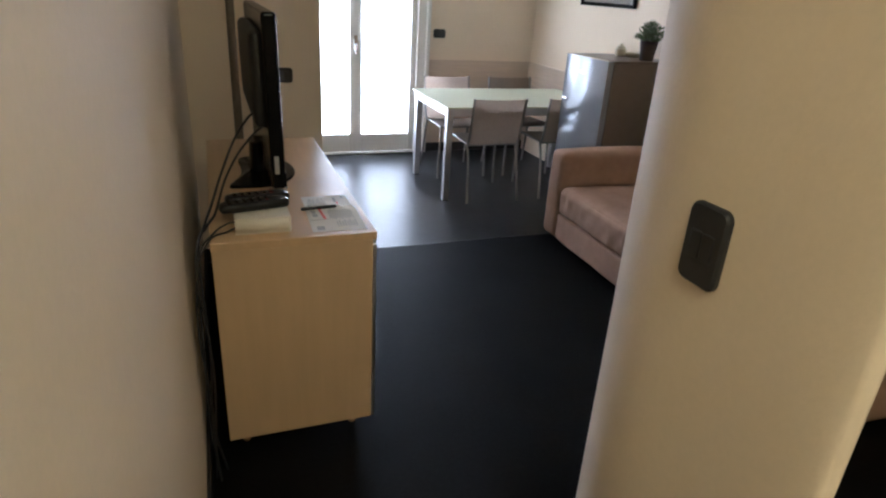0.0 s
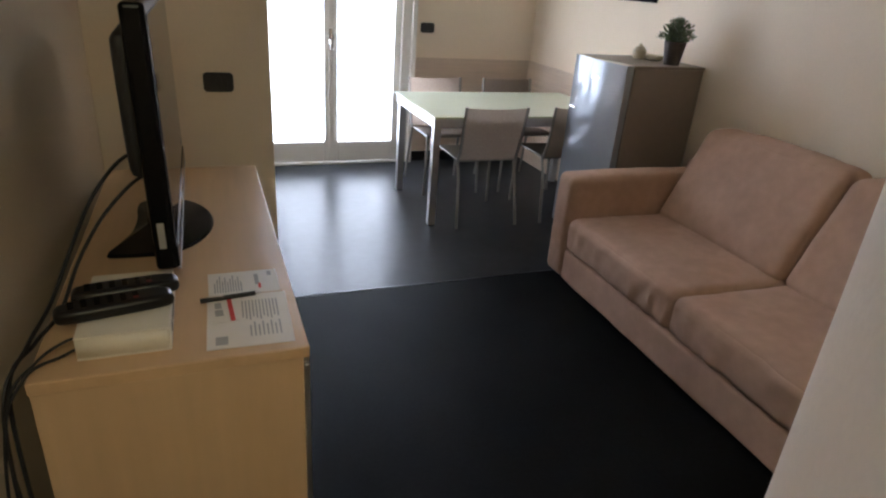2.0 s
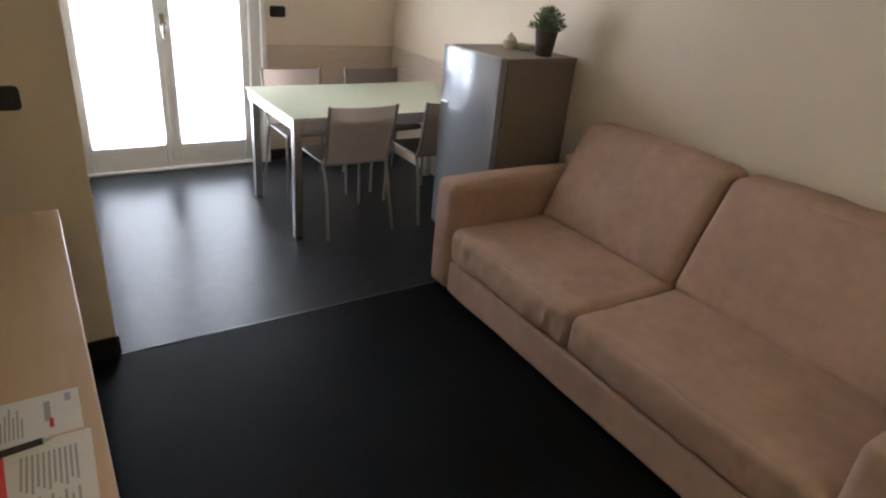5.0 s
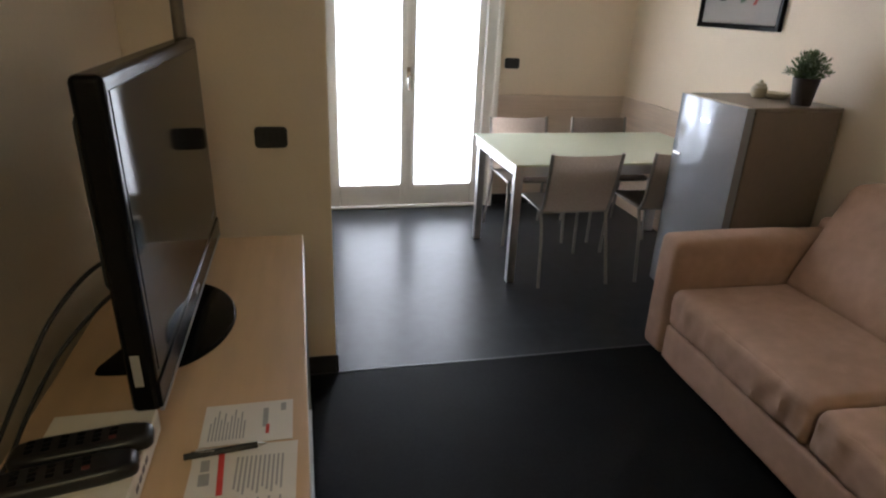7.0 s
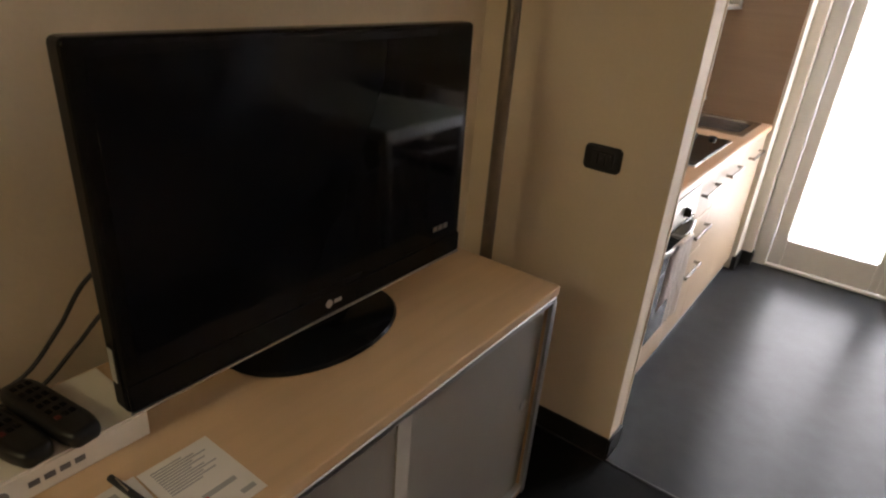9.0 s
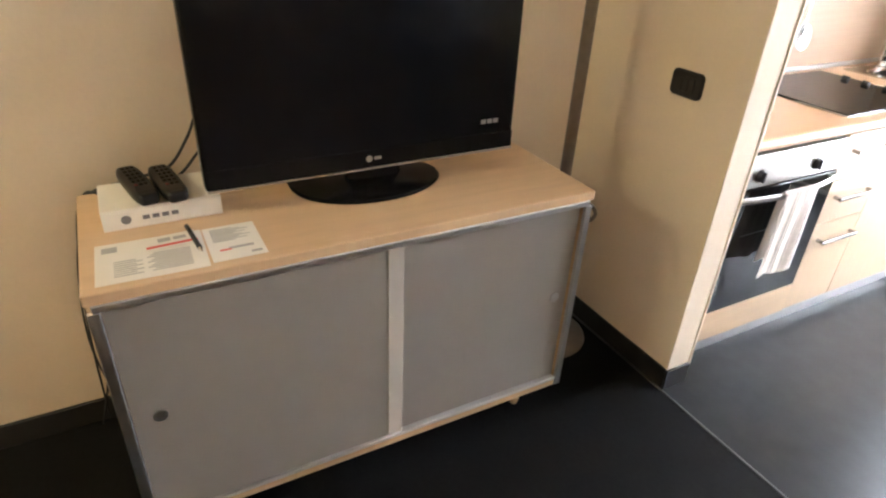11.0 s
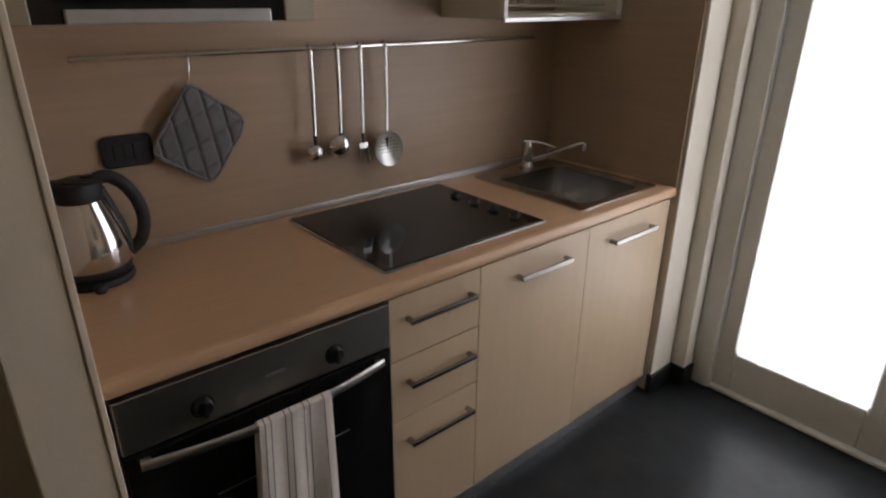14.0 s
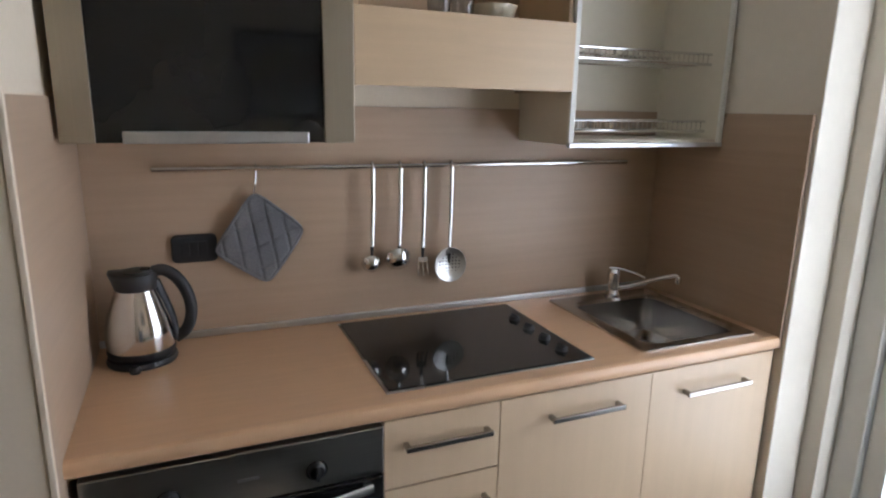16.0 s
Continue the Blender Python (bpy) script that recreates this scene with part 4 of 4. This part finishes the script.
hb = thing("hob", (0.05, 4.405, 0.885), "black glass hob with metal rim set in the worktop", "hob")
part("rim", B(-0.205, 0.303, 4.102, 4.702, 0.8852, 0.8895, bevel=0.002), STEEL, hb)
part("glass", B(-0.198, 0.296, 4.109, 4.695, 0.8897, 0.8925, bevel=0.001), BLACKGLASS, hb)
for x in (-0.045, 0.045, 0.135, 0.225):
    bm = lathe([(0.018, 0), (0.017, 0.008), (0.014, 0.012), (0.0, 0.013)], (x, 4.643, 0.8925), n=20)
    box(bm, x - 0.016, x + 0.016, 4.640, 4.646, 0.902, 0.9085, bevel=0.001, seg=1)
    part("knob", bm, BLACK, hb)

sk = thing("sink", (0.06, 5.08, 0.885), "stainless steel sink set in the worktop", "sink")
bm = bmesh.new()
ex = (-0.195, 0.312, 4.862, 5.300)


def rounded(x0, x1, y0, y1, r, z, n=6):
    out = []
    for cx, cy, a0 in ((x1 - r, y1 - r, 0), (x0 + r, y1 - r, 90), (x0 + r, y0 + r, 180), (x1 - r, y0 + r, 270)):
        for k in range(n + 1):
            a = math.radians(a0 + 90 * k / n)
            out.append(bm.verts.new((cx + r * math.cos(a), cy + r * math.sin(a), z)))
    return out


loops = [rounded(*ex, 0.012, 0.8852), rounded(*ex, 0.012, 0.8905), rounded(SK[0] - 0.004, SK[1] + 0.004, SK[2] - 0.004, SK[3] + 0.004, 0.05, 0.8905),
         rounded(SK[0] + 0.006, SK[1] - 0.006, SK[2] + 0.006, SK[3] - 0.006, 0.05, 0.880), rounded(SK[0] + 0.012, SK[1] - 0.012, SK[2] + 0.012, SK[3] - 0.012, 0.05, 0.76),
         rounded(SK[0] + 0.04, SK[1] - 0.04, SK[2] + 0.04, SK[3] - 0.04, 0.05, 0.735)]
for p, q in zip(loops, loops[1:]):
    for i in range(len(p)):
        j = (i + 1) % len(p)
        bm.faces.new((p[i], p[j], q[j], q[i]))
bm.faces.new(loops[-1])
part("bowl", bm, SINKSTEEL, sk)
part("drain", lathe([(0.03, 0), (0.03, 0.003), (0.022, 0.004), (0.0, 0.002)], (0.06, 5.085, 0.7355), n=24), CHROME, sk)
TAPX, TAPY = -0.160, 5.118
tp = thing("tap", (TAPX, TAPY, 0.89), "chrome lever tap with a long swivel spout", "tap")
part("body", lathe([(0.027, 0), (0.027, 0.006), (0.022, 0.012), (0.0205, 0.03), (0.023, 0.05), (0.023, 0.09), (0.017, 0.102), (0.0, 0.106)], (TAPX, TAPY, 0.8905), n=28), CHROME, tp)
part("spout", tube(smooth_line([(TAPX + 0.010, TAPY + 0.010, 0.922), (TAPX + 0.04, TAPY + 0.035, 0.934), (TAPX + 0.10, TAPY + 0.10, 0.968), (TAPX + 0.145, TAPY + 0.148, 0.990), (TAPX + 0.155, TAPY + 0.158, 0.986)], 6), 0.0085, n=12, r_end=0.0075), CHROME, tp)
part("aerator", lathe([(0.009, 0), (0.0105, 0.003), (0.0105, 0.022), (0.008, 0.027)], (TAPX + 0.155, TAPY + 0.158, 0.962), n=16), CHROME, tp)
part("lever", tube(smooth_line([(TAPX - 0.012, TAPY - 0.012, 0.995), (TAPX + 0.008, TAPY + 0.010, 0.996), (TAPX + 0.05, TAPY + 0.05, 0.986), (TAPX + 0.078, TAPY + 0.078, 0.972)], 5), 0.011, n=10, flat=0.55, r_end=0.007), CHROME, tp)

KX, KY, KZ = -0.125, 3.560, 0.885
kt = thing("kettle", (KX, KY, KZ), "steel electric kettle with black handle and base", "kettle")
part("power_base", lathe([(0.085, 0), (0.087, 0.006), (0.083, 0.016), (0.068, 0.020)], (KX, KY, KZ), n=40), BLACK, kt)
body = part("body", lathe([(0.072, 0.034), (0.082, 0.042), (0.0845, 0.058), (0.083, 0.085), (0.076, 0.122), (0.063, 0.162), (0.053, 0.188), (0.049, 0.199)], (KX, KY, KZ), n=48), CHROME, kt, "polished steel body")
part("band", lathe([(0.070, 0.020), (0.081, 0.023), (0.084, 0.032), (0.083, 0.0405), (0.074, 0.0415)], (KX, KY, KZ), n=48), BLACK, kt)
bm = lathe([(0.050, 0.197), (0.052, 0.200), (0.052, 0.216), (0.053, 0.232), (0.049, 0.239), (0.0, 0.242)], (KX, KY, KZ), n=40)
for v in bm.verts:
    d = KY - v.co.y
    if d > 0 and v.co.z > KZ + 0.2:
        rise = (v.co.z - KZ - 0.2) / 0.046
        v.co.y -= 0.30 * d * d / 0.05 * rise
        v.co.z += 0.012 * rise * (d / 0.052) ** 3
part("collar", bm, BLACK, kt, "black collar drawn out into a spout")
lid = part("lid", lathe([(0.040, 0.2415), (0.038, 0.2445), (0.0, 0.246)], (KX, KY + 0.006, KZ), n=32), BLACK, kt)
part("lid_button", lathe([(0.012, 0.245), (0.011, 0.250), (0.0, 0.251)], (KX, KY + 0.024, KZ), n=16), GLOSSBLACK, lid)
part("handle", tube(smooth_line([(KX, KY + 0.040, KZ + 0.238), (KX, KY + 0.068, KZ + 0.240), (KX, KY + 0.100, KZ + 0.214), (KX, KY + 0.123, KZ + 0.165), (KX, KY + 0.127, KZ + 0.115), (KX, KY + 0.112, KZ + 0.072), (KX, KY + 0.082, KZ + 0.050)], 6), 0.0125, n=14, flat=1.25), BLACK, kt)
part("spine", tube(smooth_line([(KX, KY + 0.046, KZ + 0.215), (KX, KY + 0.062, KZ + 0.165), (KX, KY + 0.077, KZ + 0.115), (KX, KY + 0.083, KZ + 0.070), (KX, KY + 0.083, KZ + 0.048)], 5), 0.011, n=12, flat=1.3), BLACK, kt, "black water gauge strip behind the handle")
bm = lathe([(0.0, 0), (0.012, 0.002), (0.015, 0.010), (0.011, 0.019), (0.0, 0.021)], n=18)
bm.transform(pose(KX + 0.098, KY - 0.012, KZ + 0.0005))
part("switch", bm, BLACK, kt)

# rail with utensils
rl = thing("utensil_rail", (-0.22, 4.40, 1.376), "chrome utensil rail below the wall cabinets", "rail")
part("bar", tube([(-0.218, 3.615, 1.377), (-0.218, 5.178, 1.374)], 0.0075, n=12), CHROME, rl)
for y in (3.70, 4.43, 5.13):
    part("bracket", tube([(-0.25, y, 1.376), (-0.218, y, 1.376)], 0.006), CHROME, rl)


def utensil(name, y, label, build, length):
    z0 = 1.376 - length
    t = thing(name, (-0.205, y, z0), label, "utensil", "hanging utensils")
    part("hook", tube(smooth_line([(-0.218, y, 1.364), (-0.228, y, 1.376), (-0.221, y, 1.388), (-0.210, y, 1.384), (-0.207, y, 1.366)], 5), 0.0042, n=8), CHROME, t)
    part("handle", tube([(-0.207, y, 1.370), (-0.206, y - 0.001, 1.25), (-0.206, y - 0.004, z0 + 0.088)], 0.0078, n=12, flat=0.5, r_end=0.0056, up=(1, 0, 0)), CHROME, t)
    part("neck", tube([(-0.206, y - 0.004, z0 + 0.090), (-0.206, y - 0.005, z0 + 0.058)], 0.0058, n=10, r_end=0.0036), BLACK, t, "dark narrow neck")
    build(t, y - 0.005, z0)


def bowl(r, d):
    def f(t, y, z0):
        bm = lathe([(0.0, 0), (r * 0.5, d * 0.14), (r * 0.85, d * 0.5), (r, d), (r * 0.94, d), (r * 0.78, d * 0.52), (r * 0.45, d * 0.2), (0.0, d * 0.08)], n=24)
        bm.transform(pose(-0.205, y, z0 + r * 0.9, 0, -58, 0) @ pose(0, 0, -d / 2))
        part("bowl", bm, CHROME, t)
    return f


def fork(t, y, z0):
    bm = B(-0.207, -0.203, y - 0.017, y + 0.017, z0 + 0.040, z0 + 0.060, bevel=0.0015)
    part("head", bm, CHROME, t)
    for k in (-1, 0, 1):
        part("prong", tube(smooth_line([(-0.205, y + 0.0135 * k, z0 + 0.045), (-0.201, y + 0.016 * k, z0 + 0.02), (-0.192, y + 0.017 * k, z0)], 4), 0.0036, n=8, r_end=0.002), CHROME, t)


def skimmer(t, y, z0):
    bm = lathe([(0.0, 0.004), (0.03, 0.006), (0.053, 0.015), (0.057, 0.018), (0.056, 0.020), (0.03, 0.009), (0.0, 0.007)], n=32)
    bm.transform(pose(-0.212, y, z0 + 0.052, 0, 84, 0))
    disc = part("disc", bm, STEEL, t, "round perforated steel disc")
    for i in range(-3, 4):
        for j in range(-3, 4):
            if i * i + j * j < 11:
                bm = lathe([(0.0028, 0), (0.0028, 0.0008)], n=8)
                bm.transform(pose(-0.2035 + 0.0004 * (i * i + j * j) * 0.9, y + i * 0.0115, z0 + 0.053 + j * 0.0115, 0, 90))
                part("hole", bm, BLACK, disc)


utensil("small_ladle", 4.221, "small polished steel ladle hanging from the rail", bowl(0.031, 0.030), 0.338)
utensil("ladle", 4.310, "polished steel ladle hanging from the rail", bowl(0.043, 0.038), 0.342)
utensil("serving_fork", 4.390, "pronged steel serving fork hanging from the rail", fork, 0.352)
utensil("skimmer", 4.483, "perforated steel skimmer hanging from the rail", skimmer, 0.378)

ph = thing("pot_holder", (-0.22, 3.885, 1.034), "grey quilted pot holder hanging by a corner", "pot holder")
bm = bmesh.new()
g, n = [], 44
for j in range(n + 1):
    row = []
    for i in range(n + 1):
        u, v = i / n, j / n
        a = Vector((0, 3.872, 1.318)).lerp(Vector((0, 4.022, 1.196)), u)
        b = Vector((0, 3.748, 1.140)).lerp(Vector((0, 3.905, 1.026)), u)
        p, mid = a.lerp(b, v), Vector((0, 3.887, 1.170))
        U, V = abs(2 * u - 1), abs(2 * v - 1)
        p = mid + (p - mid) * (1 - 0.10 * (U * V) ** 5)
        along, across = (p.y - mid.y) + 0.16 * (p.z - mid.z), (p.z - mid.z) - 0.42 * (p.y - mid.y)
        seam = min(1.0, abs(math.sin(math.pi * (along / 0.046 + 0.35))) * 3.2) * min(1.0, 0.45 + abs(math.sin(math.pi * (across / 0.075 + 0.2))) * 2.4)
        edge = min(u, 1 - u, v, 1 - v)
        p.x = -0.228 + 0.008 * seam * min(1, edge * 14) + 0.005 * math.sin(3 * v + u) + (0.004 if edge < 0.03 else 0)
        row.append(bm.verts.new(p))
    g.append(row)
for p, q in zip(g, g[1:]):
    for i in range(n):
        bm.faces.new((p[i], p[i + 1], q[i + 1], q[i]))
bmesh.ops.solidify(bm, geom=bm.faces[:], thickness=-0.008)
part("pad", bm, GREYCLOTH, ph)
part("hook", tube(smooth_line([(-0.226, 3.873, 1.304), (-0.220, 3.880, 1.345), (-0.224, 3.882, 1.376), (-0.219, 3.882, 1.3875), (-0.209, 3.882, 1.378)], 6), 0.0030, n=8), CHROME, ph)

# wall cabinets
CB, CF, ZT = -0.259, 0.034, 2.14


def carcass(t, y0, y1, z0, mat):
    part("side", B(CB, CF, y0, y0 + 0.016, z0, ZT), mat, t)
    part("side", B(CB, CF, y1 - 0.016, y1, z0, ZT), mat, t)
    part("bottom", B(CB, CF, y0 + 0.0162, y1 - 0.0162, z0, z0 + 0.016), mat, t)
    part("top", B(CB, CF, y0 + 0.0162, y1 - 0.0162, ZT - 0.016, ZT), mat, t)
    part("back", B(CB, CB + 0.006, y0 + 0.0162, y1 - 0.0162, z0 + 0.0162, ZT - 0.0162), mat, t)


wc = thing("wall_cabinet", (-0.12, 3.79, 1.45), "wall cabinet with dark glass door in a metal frame", "cabinet", "wall cabinets")
carcass(wc, 3.460, 4.098, 1.466, INSIDE)
d = part("door", B(CF + 0.004, CF + 0.016, 3.5245, 4.0225, 1.463, 2.069), BLACKGLASS, wc, "dark glass pane")
for a in ((3.456, 3.524, 1.462, ZT), (4.023, 4.099, 1.462, ZT), (3.5245, 4.0225, 2.07, ZT)):
    part("frame_bar", B(CF + 0.001, CF + 0.021, *a, bevel=0.002), CHAMPAGNE, d, "champagne metal frame bar")
part("handle", B(CF + 0.018, CF + 0.036, 3.578, 3.982, 1.462, 1.489, bevel=0.003), ALU, d)

hd = thing("hood_cabinet", (-0.12, 4.43, 1.45), "maple extractor hood cabinet with an open shelf above", "cabinet", "wall cabinets")
part("front", B(CF + 0.001, CF + 0.019, 4.1005, 4.742, 1.604, 1.792, bevel=0.002), MAPLE_TOP, hd)
part("side", B(CB, CF, 4.1005, 4.1165, 1.604, ZT), MAPLE, hd)
part("side", B(CB, CF, 4.726, 4.742, 1.604, ZT), MAPLE, hd)
part("shelf", B(CB, CF, 4.117, 4.7255, 1.745, 1.762), MAPLE_TOP, hd)
part("back", B(CB, CB + 0.008, 4.117, 4.7255, 1.762, ZT), MAPLE, hd)
part("top", B(CB, CF, 4.117, 4.7255, ZT - 0.016, ZT), MAPLE, hd)
part("hood", B(CB + 0.002, CF - 0.002, 4.118, 4.725, 1.622, 1.7445, bevel=0.004), ALU, hd, "steel extractor hood")
for k in range(2):
    part("filter", B(CB + 0.03, CF - 0.03, 4.145 + 0.290 * k, 4.420 + 0.290 * k, 1.618, 1.6218), ALU, hd)

pr = thing("plate_cabinet", (-0.12, 5.07, 1.44), "white plate cabinet with steel draining racks", "cabinet", "wall cabinets")
PY0, PY1 = 4.7445, 5.345
carcass(pr, PY0, PY1, 1.452, INSIDE)
part("front_strip", B(CF + 0.001, CF + 0.016, PY0, PY1, 1.444, 1.458, bevel=0.002), ALU, pr)
part("edge", B(CF + 0.001, CF + 0.012, PY0, PY0 + 0.016, 1.4585, ZT), WHITE, pr)
part("edge", B(CF + 0.001, CF + 0.012, PY1 - 0.016, PY1, 1.4585, ZT), WHITE, pr)
for z in (1.492, 1.708):
    for k in range(2):
        x = CB + 0.05 + 0.19 * k
        part("rack_rail", tube([(x, PY0 + 0.017, z), (x, PY1 - 0.017, z)], 0.005, n=8), CHROME, pr)
        part("rack_rail", tube([(x, PY0 + 0.017, z + 0.032), (x, PY1 - 0.017, z + 0.032)], 0.004, n=8), CHROME, pr)
    for k in range(27):
        y = PY0 + 0.035 + k * 0.0205
        part("rack_wire", tube([(CB + 0.05, y, z + 0.032), (CB + 0.05, y, z), (CB + 0.24, y, z), (CB + 0.24, y, z + 0.032)], 0.002, n=5), CHROME, pr)

# crockery on the open shelf
for y, lab in ((4.36, "clear drinking glass upside down on the open shelf"), (4.43, "clear drinking glass beside a white bowl")):
    whole("drinking_glass", lathe([(0.028, 0), (0.033, 0.09), (0.031, 0.09), (0.026, 0.006), (0.0, 0.006)], (-0.04, y, 1.7625), n=24), GLASS, lab, "glass", "glasses on the shelf")
whole("white_bowl", lathe([(0.03, 0), (0.055, 0.03), (0.068, 0.07), (0.065, 0.07), (0.05, 0.032), (0.0, 0.008)], (-0.05, 4.53, 1.7625), n=32), CERAMIC, "white ceramic bowl on the open shelf", "bowl")
